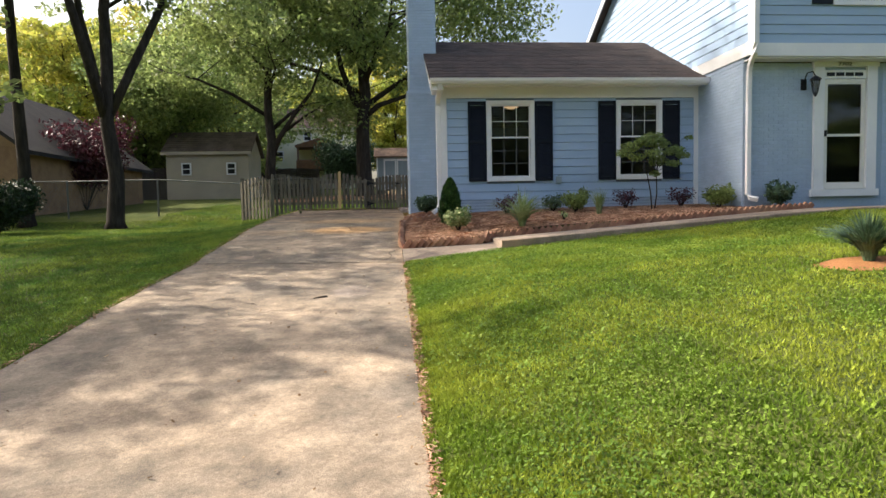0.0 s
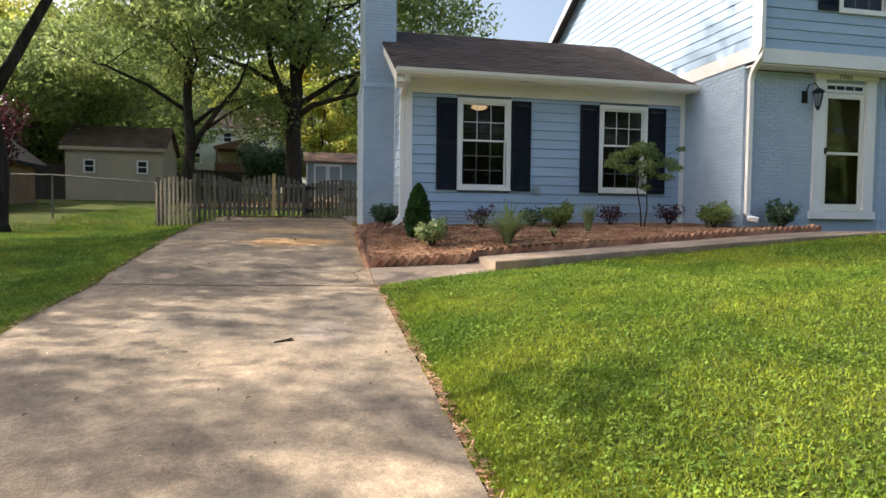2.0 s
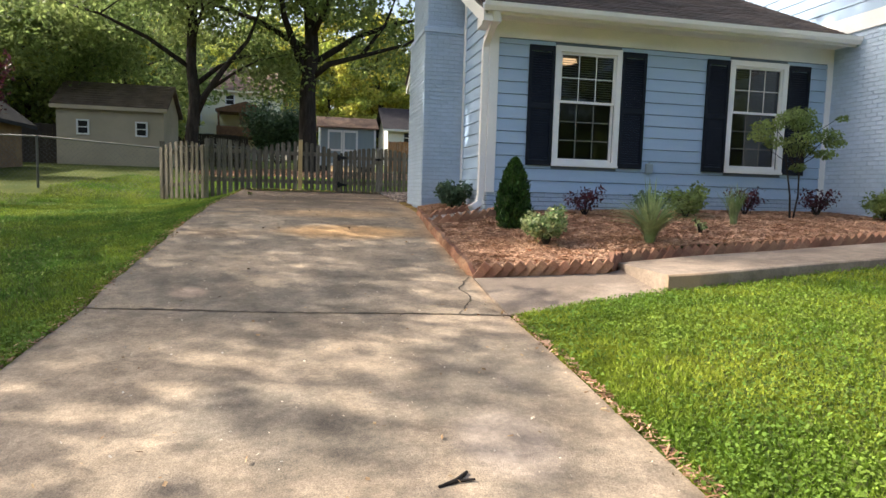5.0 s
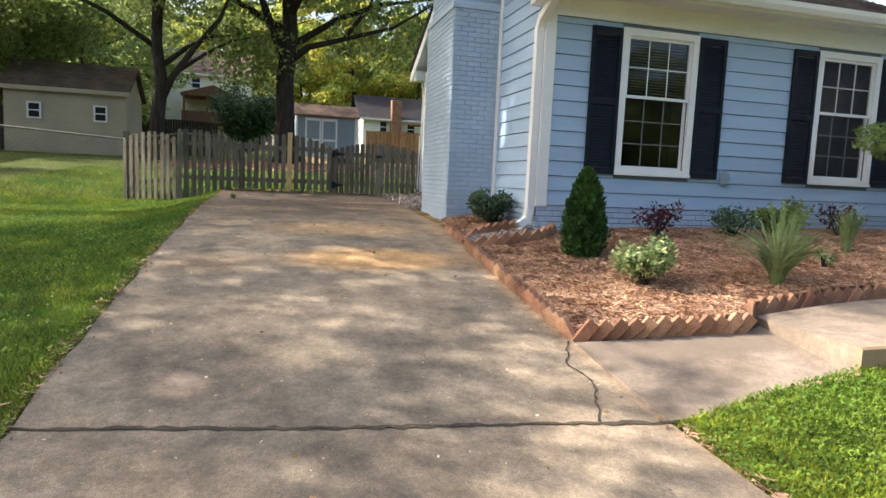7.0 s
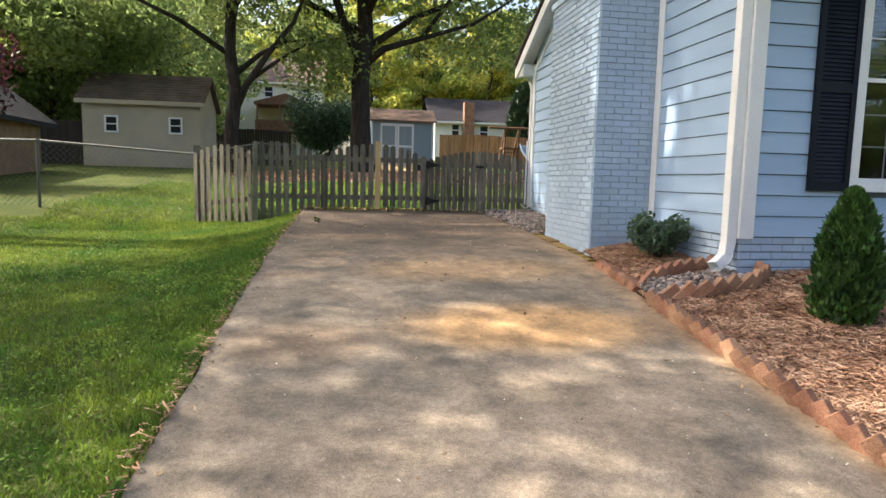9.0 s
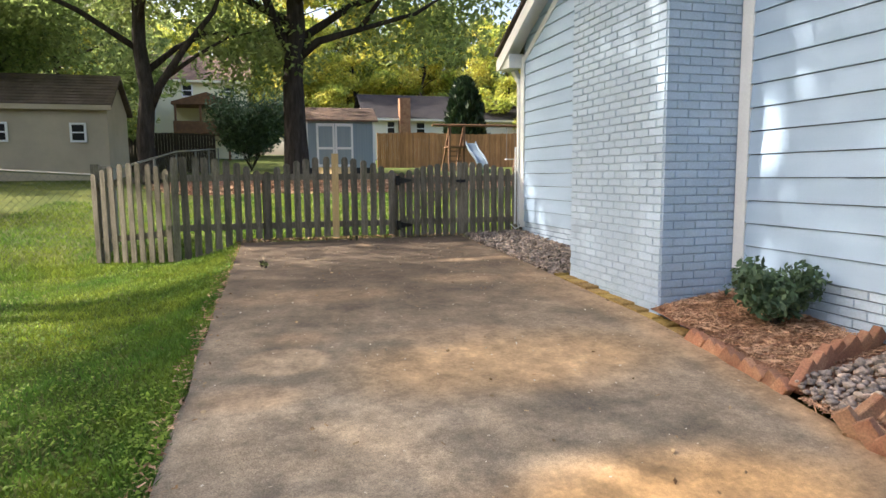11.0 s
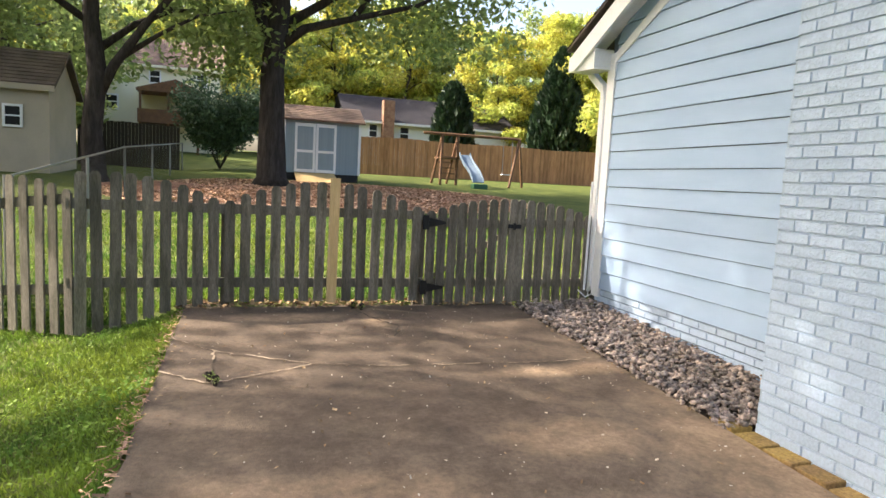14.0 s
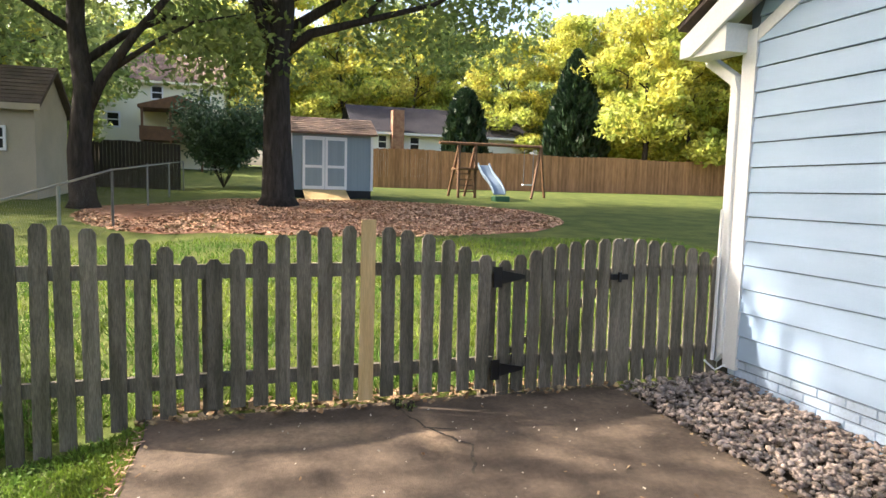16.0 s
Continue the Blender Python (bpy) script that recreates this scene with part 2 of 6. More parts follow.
DARK_ROOF = material("dark_shingle", (0.022, 0.02, 0.026), 0.95, (0.034, 0.03, 0.034), 1.5, 50, 0.3, 0.5, 40, coord="World")
TAN_BRICK = material("neighbour_brick", (0.30, 0.19, 0.11), 0.85, (0.22, 0.13, 0.08), 2, 50, 0.25, 0.5, 40, coord="World")
LEAF = material("leaf", (0.17, 0.24, 0.08), 0.5, (0.31, 0.37, 0.13), 0.45, 3, 0.25, 0, island=0.4, coord="World", through_light=0.62, spec=0.3)
LEAF_LIGHT = material("spring_leaf", (0.35, 0.42, 0.09), 0.55, (0.55, 0.50, 0.10), 0.4, 3, 0.25, 0, island=0.4, coord="World", through_light=0.5, spec=0.3)
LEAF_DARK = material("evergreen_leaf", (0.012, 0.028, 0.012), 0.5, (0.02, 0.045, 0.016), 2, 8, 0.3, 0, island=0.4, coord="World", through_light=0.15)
LEAF_RED = material("purple_leaf", (0.09, 0.022, 0.035), 0.5, (0.06, 0.018, 0.025), 4, 8, 0.2, 0, island=0.4, coord="World", through_light=0.3)
LEAF_ARB = material("arborvitae_leaf", (0.022, 0.062, 0.012), 0.6, (0.05, 0.115, 0.02), 5, 20, 0.2, 0, island=0.5, coord="World", through_light=0.2)
LEAF_VAR = material("variegated_leaf", (0.10, 0.19, 0.06), 0.5, (0.42, 0.46, 0.22), 14, 30, 0.2, 0, island=0.4, coord="World", through_light=0.3)
LEAF_IRIS = material("iris_leaf", (0.14, 0.22, 0.08), 0.5, (0.28, 0.34, 0.16), 3, 20, 0.2, 0, coord="World", through_light=0.3)
PETAL = material("fallen_petal", (0.62, 0.56, 0.46), 0.8, (0.45, 0.36, 0.26), 20, 60, 0.2, 0, island=0.3, coord="World")
MUNTIN_GREY = material("muntin_behind_screen", (0.16, 0.165, 0.17), 0.6, None, 3, 30, 0.05, 0)
LEAF_GREY = material("rosemary_leaf", (0.055, 0.10, 0.055), 0.6, (0.09, 0.15, 0.08), 6, 20, 0.2, 0, island=0.4, coord="World", through_light=0.2)
PLASTIC_GREEN = material("slide_green", (0.03, 0.10, 0.05), 0.4, None, 3, 30, 0.1, 0.1, 30)
SLIDE_GREY = material("slide_grey", (0.17, 0.22, 0.28), 0.35, None, 3, 30, 0.06, 0.05, 30)
PLAY_WOOD = material("play_set_wood", (0.17, 0.085, 0.04), 0.8, (0.12, 0.06, 0.03), 3, 30, 0.2, 0.3, 30, coord="World")
BLIND = material("window_blind", (0.62, 0.61, 0.58), 0.7, None, 3, 30, 0.04, 0)
ROOM = material("room_dark", (0.10, 0.09, 0.08), 0.9, (0.07, 0.065, 0.06), 1, 20, 0.1, 0)
DEAD = material("dead_leaf", (0.20, 0.11, 0.05), 0.9, (0.35, 0.25, 0.14), 20, 60, 0.2, 0, island=0.5, coord="World")
CLAY = material("bare_clay", (0.36, 0.17, 0.07), 0.95, (0.28, 0.13, 0.06), 4, 90, 0.3, 0.8, 50, coord="World", spec=0.1)


def glass_material():
    m = bpy.data.materials.new("window_glass")
    m.use_nodes = True
    n, l = m.node_tree.nodes, m.node_tree.links
    tr, gl, fr, mx = n.new("ShaderNodeBsdfTransparent"), n.new("ShaderNodeBsdfGlossy"), n.new("ShaderNodeFresnel"), n.new("ShaderNodeMixShader")
    tr.inputs[0].default_value = (0.62, 0.64, 0.66, 1)
    gl.inputs["Roughness"].default_value = 0.02
    fr.inputs[0].default_value = 1.42
    l.new(fr.outputs[0], mx.inputs[0])
    l.new(tr.outputs[0], mx.inputs[1])
    l.new(gl.outputs[0], mx.inputs[2])
    l.new(mx.outputs[0], n["Material Output"].inputs[0])
    return m


GLASS = glass_material()


# ---- shapes ----
def group(name, x=0, y=0, z=0):
    ob = new(name)
    ob.empty_display_size = 0.2
    ob.location = (x, y, z)
    return ob


def world_place(ob):
    """Where an unturned object's origin lies in the world."""
    p = Vector((0, 0, 0))
    while ob:
        p += ob.location + ob.matrix_parent_inverse.translation
        ob = ob.parent
    return p


def mesh_object(name, me, mat, parent=None, label="", kind=""):
    me.materials.clear()
    me.materials.append(mat)
    ob = new(name, me)
    if parent:
        ob.parent = parent
        ob.matrix_parent_inverse = Matrix.Translation(-world_place(parent))
    return tagged(ob, label, kind=kind)


def part(name, bm, mat, parent=None, label="", kind="", smooth=False):
    """Links a bmesh, built in world places, as one mesh under a thing."""
    bmesh.ops.recalc_face_normals(bm, faces=bm.faces)
    me = bpy.data.meshes.new(name)
    bm.to_mesh(me)
    bm.free()
    if smooth:
        me.shade_smooth()
    return mesh_object(name, me, mat, parent, label, kind)


def raw(name, verts, faces, mat, parent=None, label="", kind="", smooth=False):
    me = bpy.data.meshes.new(name)
    verts = np.asarray(verts, dtype=np.float32)
    faces = np.asarray(faces, dtype=np.int32)
    k = faces.shape[1]
    me.vertices.add(len(verts))
    me.vertices.foreach_set("co", verts.ravel())
    me.loops.add(faces.size)
    me.loops.foreach_set("vertex_index", faces.ravel())
    me.polygons.add(len(faces))
    me.polygons.foreach_set("loop_start", np.arange(0, faces.size, k, dtype=np.int32))
    me.update(calc_edges=True)
    if smooth:
        me.shade_smooth()
    else:
        me.shade_flat()
    return mesh_object(name, me, mat, parent, label, kind)


def box(bm, x0, x1, y0, y1, z0, z1, bevel=0.0):
    vs = [bm.verts.new(p) for p in ((x0, y0, z0), (x1, y0, z0), (x1, y1, z0), (x0, y1, z0), (x0, y0, z1), (x1, y0, z1), (x1, y1, z1), (x0, y1, z1))]
    fs = [bm.faces.new([vs[i] for i in f]) for f in ((3, 2, 1, 0), (4, 5, 6, 7), (0, 1, 5, 4), (1, 2, 6, 5), (2, 3, 7, 6), (3, 0, 4, 7))]
    if bevel:
        bmesh.ops.bevel(bm, geom=list({e for f in fs for e in f.edges}), offset=bevel, segments=1, affect="EDGES")
    return bm


def boxed(*a, bevel=0.0):
    return box(bmesh.new(), *a, bevel=bevel)


def prism(bm, outline, a, b):
    """A prism between two offsets: outline is 3D points, a and b vectors."""
    n = len(outline)
    lo = [bm.verts.new(Vector(p) + Vector(a)) for p in outline]
    hi = [bm.verts.new(Vector(p) + Vector(b)) for p in outline]
    bm.faces.new(lo[::-1])
    bm.faces.new(hi)
    for i in range(n):
        bm.faces.new([lo[i], lo[(i + 1) % n], hi[(i + 1) % n], hi[i]])
    return bm


def tube(bm, points, radii, sides=8):
    """A tapered tube through points."""
    rings = []
    pts = [Vector(p) for p in points]
    for i, p in enumerate(pts):
        d = (pts[min(i + 1, len(pts) - 1)] - pts[max(i - 1, 0)]).normalized()
        u = d.cross(Vector((0.13, 0.97, 0.2))).normalized()
        v = d.cross(u)
        r = radii[i] if hasattr(radii, "__len__") else radii
        rings.append([bm.verts.new(p + (u * math.cos(a) + v * math.sin(a)) * r) for a in [2 * math.pi * k / sides for k in range(sides)]])
    for a, b in zip(rings, rings[1:]):
        for k in range(sides):
            bm.faces.new([a[k], a[(k + 1) % sides], b[(k + 1) % sides], b[k]])
    bm.faces.new(rings[0][::-1])
    bm.faces.new(rings[-1])
    return bm


# ---- the lie of the land ----
PY, PZ = [-60, -8, 0, 2.7, 5.3, 7.6, 9, 9.8, 12.6, 14.5, 16.1, 19.1, 22], [-1.2, -0.35, 0.15, 0.35, 0.62, 0.83, 0.93, 1.05, 1.38, 1.55, 1.65, 1.8, 1.86]


def drive_z(y):
    return np.interp(y, PY, PZ)


def drive_left(y):
    return np.interp(y, [-20, 4, 9, 19], [-1.72, -1.66, -1.64, -1.45])


def drive_right(y):
    return np.interp(y, [-20, 9.8, 12.6, 14.5, 16.1, 19.1], [1.64, 1.62, 1.72, 1.80, 1.76, 1.70])


def ground_z(x, y):
    """The height of the earth, for numbers or arrays."""
    x, y = np.asarray(x, float), np.asarray(y, float)
    front = drive_z(y)
    dx = np.clip(x - 1.62, 0, None)
    near_walk = np.clip((y - 5.5) / 3.3, 0, 1)
    rise = 0.75 * (1 - np.exp(-0.36 * dx)) * (1 - near_walk) + 0.088 * np.clip(dx, 0, 7.5) * near_walk
    dl = np.clip(drive_left(y) - x, 0, None)
    fall = -np.interp(y, [0, 10, 19], [0.12, 0.2, 0.46]) * (1 - np.exp(-0.9 * dl))
    z = front + rise + fall - 0.012
    back = np.interp(y, [19, 22, 29, 34.5, 38, 42, 54, 70, 120], [1.8, 1.95, 2.3, 2.62, 2.78, 2.98, 3.35, 4.6, 6.5]) + np.interp(x, [-40, -6, -3.5, -1.5, 3, 8], [-0.1, -0.15, -0.35, 0, 0, -0.02]) * np.interp(y, [19, 26, 30], [1, 0.6, 0.3])
    w = np.clip((y - 19) / 1.5, 0, 1)
    z = z * (1 - w) + back * w
    return z


def bed_z(x, y):
    x, y = np.asarray(x, float), np.asarray(y, float)
    s = np.interp(y, [9.8, 12.9], [0.12, 0.24]) * (1 - np.exp(-np.clip(x - 1.7, 0, None) * 0.9))
    s2 = 0.36 * np.clip((x - 1.7) / 6.3, 0, 1.2) * np.interp(y, [9.8, 12.9], [1, 0.12])
    return drive_z(y) + 0.03 + s + s2

# ---- ground ----
HX = 2.62      # side wall of the wing
HY = 12.9      # front wall of the wing
MX = 8.48      # side wall of the main house
BED_END = 9.3


def bed_front(x):
    return np.interp(x, [1.6, 3.05, 3.3, 4.2, 8.0, 9.3], [9.86, 9.74, 9.98, 10.12, 10.02, 10.1])


def lawn_front(x):
    """Where the lawn ends towards the walk."""
    return np.interp(x, [1.62, 2.4, 3.2, 5.0, 8.0, 11.0, 30], [8.62, 8.8, 8.92, 9.05, 8.95, 9.0, 9.0])


def is_hard(x, y):
    """True on the driveway, the walk, the bed and the houses."""
    drive = (x > drive_left(y)) & (x < drive_right(y)) & (y < 19.12)
    walk_ = (x >= 1.55) & (x < 14) & (y > lawn_front(x)) & (y < 12)
    house = (x > 1.7) & (y > 9.5) & (y < 19.3)
    return drive | walk_ | house


def make_ground():
    xs = np.unique(np.concatenate([np.arange(-12, 14.01, 0.25), np.array([-1.72, -1.67, -1.62, -1.56, -1.5, -1.45, -1.4, 1.58, 1.62, 1.66, -300, -150, -80, -50, -35, -25, -20, -16, 18, 22, 28, 36, 50, 80, 150, 300])]))
    ys = np.unique(np.concatenate([np.arange(-4, 22, 0.25), np.arange(8.5, 9.2, 0.05), np.arange(22, 64, 1.0), np.array([-200, -80, -30, -15, -8, 70, 85, 110, 150, 300])]))
    gx, gy = np.meshgrid(xs, ys)
    z = ground_z(gx, gy)
    z = z - np.where(is_hard(gx, gy), 0.3, 0)
    verts = np.stack([gx, gy, z], -1).reshape(-1, 3)
    w = len(xs)
    i = np.arange(len(ys) - 1)[:, None] * w + np.arange(w - 1)[None, :]
    i = i.ravel()
    faces = np.stack([i, i + 1, i + w + 1, i + w], -1)
    tagged(raw("ground", verts, faces, SOIL, smooth=True), "grassy earth that rises towards the house and the yard behind", "ground", kind="structure")


def slab(name, ya, yb, la, lb, ra, rb, label):
    """One pour of the driveway: from y = ya to yb, whose end lines may run askew (left y, right y)."""
    n = 40
    verts, faces = [], []
    cols = 9
    for i in range(n + 1):
        t = i / n
        for j in range(cols):
            s = j / (cols - 1)
            y0 = la + (ra - la) * s
            y1 = lb + (rb - lb) * s
            y = y0 + (y1 - y0) * t
            xl, xr = drive_left(y), drive_right(y)
            if j == 0:
                xl += 0.012 * math.sin(y * 5.1) + 0.008 * math.sin(y * 17)
            x = xl + (xr - xl) * s
            z = drive_z(y) + 0.004 * math.sin(x * 3 + y * 2)
            verts.append((x, y, z))
    top = len(verts)
    for i in range(n):
        for j in range(cols - 1):
            a = i * cols + j
            faces.append((a, a + 1, a + cols + 1, a + cols))
    verts += [(x, y, z - 0.12) for x, y, z in verts[:top]]
    ring = [j for j in range(cols)] + [i * cols + cols - 1 for i in range(1, n + 1)] + [n * cols + j for j in range(cols - 2, -1, -1)] + [i * cols for i in range(n - 1, 0, -1)]
    for a, b in zip(ring, ring[1:] + ring[:1]):
        faces.append((b, a, a + top, b + top))
    return raw(name, verts, faces, CONCRETE, DRIVE, label)


def strip(bm, pts, width, height_of, lift=0.003, seed=1):
    """A thin ragged ribbon laid on a surface."""
    rnd = random.Random(seed)
    fine = []
    for (x0, y0), (x1, y1) in zip(pts, pts[1:]):
        k = max(2, int(math.hypot(x1 - x0, y1 - y0) / 0.05))
        for i in range(k):
            t = i / k
            fine.append((x0 + (x1 - x0) * t + rnd.uniform(-0.012, 0.012), y0 + (y1 - y0) * t + rnd.uniform(-0.012, 0.012)))
    fine.append(pts[-1])
    prev = None
    for i, (x, y) in enumerate(fine):
        a, b = fine[max(i - 1, 0)], fine[min(i + 1, len(fine) - 1)]
        d = Vector((b[0] - a[0], b[1] - a[1])).normalized()
        w = width * rnd.uniform(0.3, 1.0) / 2
        q = [bm.verts.new((x - d.y * w * s, y + d.x * w * s, float(height_of(x, y)) + lift)) for s in (-1, 1)]
        if prev:
            bm.faces.new([prev[0], q[0], q[1], prev[1]])
        prev = q


make_ground()
DRIVE = tagged(group("driveway"), "long sloping concrete driveway, stained brown and cracked", "driveway", kind="structure")
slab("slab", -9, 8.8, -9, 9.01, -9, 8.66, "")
slab("slab", 8.8, 19, 9.03, 19.14, 8.68, 19.12, "weathered slab, darkened by stains and painted tree shade")
_bm, _pale = bmesh.new(), bmesh.new()
flat = lambda x, y: drive_z(y) + 0.004 * math.sin(x * 3 + y * 2)
for k, line in enumerate([[(-1.46, 18.2), (-1.15, 17.85), (-0.5, 17.52), (-0.05, 17.44), (0.7, 17.40), (1.3, 17.36), (1.74, 17.42)], [(-1.46, 17.5), (-1.16, 17.25), (-0.7, 17.42), (-0.5, 17.52)], [(-1.15, 17.85), (-1.16, 17.25)],
                          [(0.02, 19.05), (0.12, 18.7), (0.32, 18.4), (0.22, 18.1)], [(0.12, 18.7), (0.3, 18.62)], [(1.58, 9.84), (1.4, 9.5), (1.45, 9.2), (1.22, 8.72)]]):
    strip(_pale if k < 3 else _bm, line, 0.022 if k != 5 else 0.024, flat, 0.008 if k < 3 else 0.005, k)
part("crack", _pale, PALE_CRACK, DRIVE, "pale chalky crack")
part("crack", _bm, CRACK, DRIVE, "dirt-filled cracks")
_bm = bmesh.new()
strip(_bm, [(-1.64, 9.02), (0, 8.84), (1.62, 8.67), (2.3, 8.62)], 0.055, flat, 0.004, 9)
part("joint", _bm, CRACK, DRIVE, "dark expansion joint")

# the walk to the door: an apron, then a raised slab
_bm = bmesh.new()
_o = [(1.63, 8.70), (2.4, 8.72), (3.2, 8.78), (3.3, 9.0), (3.34, 9.9), (3.0, 9.74), (1.63, 9.82)]
_v = [_bm.verts.new((x, y, float(drive_z(y)) + (0.09 * (x - 1.63) / 1.7) - 0.002)) for x, y in _o]
_w = [_bm.verts.new(v.co - Vector((0, 0, 0.12))) for v in _v]
_bm.faces.new(_v), _bm.faces.new(_w[::-1])
for k in range(len(_v)):
    _bm.faces.new([_v[k], _w[k], _w[(k + 1) % len(_v)], _v[(k + 1) % len(_v)]])
part("walk_apron", _bm, PATH_CONCRETE, DRIVE, "concrete apron beside the flower bed")


def walk_top(x):
    return np.interp(x, [3.2, 5, 8, 9.3, 14], [1.20, 1.32, 1.55, 1.62, 1.68])


_bm = bmesh.new()
_prev = None
for x in np.arange(3.22, 14.01, 0.3):
    f, b, z = float(lawn_front(x)) - 0.03 + (0.0 if x > 3.3 else 0), float(bed_front(min(x, 9.3))) - 0.06, float(walk_top(x))
    if x < 3.25:
        f, b = 8.95, 9.9
    q = [_bm.verts.new(p) for p in ((x, f + 0.015, z), (x, b, z), (x, b, z - 0.3), (x, f, z - 0.3), (x, f, z - 0.015))]
    if _prev:
        for k in range(5):
            _bm.faces.new([_prev[k], q[k], q[(k + 1) % 5], _prev[(k + 1) % 5]])
    else:
        _bm.faces.new(q[::-1])
    _prev = q
_bm.faces.new(_prev)
tagged(part("walkway", _bm, PATH_CONCRETE, None), "raised concrete walkway along the flower bed to the front door", "walkway", kind="structure")

# the flower bed
_xs, _rows = np.linspace(0, 1, 60), np.linspace(0, 1, 30)
_v, _f = [], []
for r in _rows:
    for s in _xs:
        x = 1.68 + (BED_END - 1.68) * s
        y0 = float(bed_front(x)) + 0.03
        y1 = 14.53 if x < HX - 0.02 else (HY + 0.02 if x < MX else 11.06)
        if x < HX - 0.02:
            x = max(x, float(drive_right(y0 + (y1 - y0) * r)) + 0.04)
        y = y0 + (y1 - y0) * r
        _v.append((x, y, float(bed_z(x, y)) + 0.02 * noise.noise((x * 2, y * 2, 0))))
for i in range(29):
    for j in range(59):
        a = i * 60 + j
        _f.append((a, a + 1, a + 61, a + 60))
tagged(raw("flower_bed", _v, _f, MULCH, smooth=True), "flower bed of reddish brown pine straw mulch along the house", "flower bed", kind="structure")


# ---- the house ----
def siding(name, parent, along, plane, out, u0, u1, z0, z1, holes=(), lap=0.18, cut=None, label=""):
    """Lapped boards on a wall. along: "x" or "y"; out: +1 or -1, the way the wall looks; cut(z) gives the u range left by a gable."""
    z = z0
    k = 0
    while z < z1 - 0.02:
        zt = min(z + lap, z1)
        pieces = [(u0, u1)]
        for a, b, c, d in holes:
            if c < zt - 0.01 and d > z + 0.01:
                if c > z + 0.03 or d < zt - 0.03:
                    pass
                pieces = [q for p in pieces for q in ((p[0], min(p[1], a)), (max(p[0], b), p[1])) if q[1] - q[0] > 0.02]
        for a, b in pieces:
            la, lb, ha, hb = a, b, a, b
            if cut:
                ca, cb = cut(z), cut(zt)
                la, lb, ha, hb = max(a, ca[0]), min(b, ca[1]), max(a, cb[0]), min(b, cb[1])
                if lb - la < 0.03:
                    continue
                if hb < ha:
                    ha = hb = (ha + hb) / 2
            thick, thin = 0.026, 0.012
            # Bares the wall core as a painted shadow line under each lap.
            gap = 0.008
            def pt(u, d, zz):
                return (u, plane + out * d, zz) if along == "x" else (plane + out * d, u, zz)
            bm = bmesh.new()
            vs = [bm.verts.new(pt(*q)) for q in ((la, 0, z), (lb, 0, z), (lb, thick, z), (la, thick, z), (ha, 0, zt - gap), (hb, 0, zt - gap), (hb, thin, zt - gap), (ha, thin, zt - gap))]
            for f in ((0, 1, 2, 3), (3, 2, 6, 7), (4, 7, 6, 5), (0, 3, 7, 4), (1, 5, 6, 2)):
                bm.faces.new([vs[i] for i in f])
            part("siding_board", bm, SIDING, parent)
        z = zt
        k += 1


def bricks(parent, along, plane, out, u0, u1, z0, z1, singly=0, shift=0.0, cut=None, seed=3, floor=None):
    """Running bond on a wall, courses of 67 mm; the first ones are objects of their own, the rest joined."""
    rnd = random.Random(seed)
    course, length, joint = 0.0672, 0.2032, 0.009
    cells = []
    row = 0
    z = z0
    while z < z1 - 0.01:
        u = u0 - (length / 2 if row % 2 else 0) + shift
        while u < u1:
            a, b = max(u, u0), min(u + length - 0.002, u1)
            if b - a > 0.03 and (cut is None or cut(z) > (a + b) / 2):
                cells.append((a, b, z, min(z + course - joint * 0.8, z1)))
            u += length
        z += course
        row += 1
    verts, faces = [], []
    shared = {}
    for i, (a, b, c, d) in enumerate(cells):
        depth = 0.010 + rnd.uniform(-0.0015, 0.002)
        e = 0.004
        def pt(u, q, zz):
            return (u, plane + out * q, zz) if along == "x" else (plane + out * q, u, zz)
        if floor is not None and d < floor((a + b) / 2) - 0.05:
            continue
        if len(shared) >= 0 and i < singly:
            w = round(b - a, 3)
            key = (w, round(d - c, 3))
            if key not in shared:
                bm = bmesh.new()
                h = key[1]
                def lp(u, q, zz):
                    return (u, out * q, zz) if along == "x" else (out * q, u, zz)
                vs = [bm.verts.new(lp(*q)) for q in ((0, 0, 0), (w, 0, 0), (w, 0, h), (0, 0, h), (e, 0.012, e), (w - e, 0.012, e), (w - e, 0.012, h - e), (e, 0.012, h - e))]
                for f in ((4, 5, 6, 7), (0, 1, 5, 4), (1, 2, 6, 5), (2, 3, 7, 6), (3, 0, 4, 7)):
                    bm.faces.new([vs[j] for j in f])
                bmesh.ops.recalc_face_normals(bm, faces=bm.faces)
                me = bpy.data.meshes.new("brick")
                bm.to_mesh(me), bm.free()
                me.materials.append(BRICK_PAINT)
                shared[key] = me
            ob = new("brick", shared[key])
            ob.parent = parent
            ob.location = Vector(pt(a, depth - 0.012, c)) - world_place(parent)
            continue
        s = len(verts)
        verts += [pt(*q) for q in ((a, 0, c), (b, 0, c), (b, 0, d), (a, 0, d), (a + e, depth, c + e), (b - e, depth, c + e), (b - e, depth, d - e), (a + e, depth, d - e))]
        faces += [tuple(s + j for j in f) for f in ((4, 5, 6, 7), (0, 1, 5, 4), (1, 2, 6, 5), (2, 3, 7, 6), (3, 0, 4, 7))]
    if verts:
        raw("brickwork", verts, faces, BRICK_PAINT, parent, kind="stuff")


def wall_prism(name, outline, thick, mat, label, holes=()):
    bm = bmesh.new()
    prism(bm, outline, (0, 0, 0), thick)
    return tagged(part(name, bm, mat), label, "wall", kind="structure")


SILL = 1.925
EAVE_F, EAVE_B, RIDGE_Y, RIDGE_Z, EAVE_Z = 12.45, 19.47, 15.96, 6.20, 4.50
SLOPE = (RIDGE_Z - EAVE_Z) / (RIDGE_Y - EAVE_F)
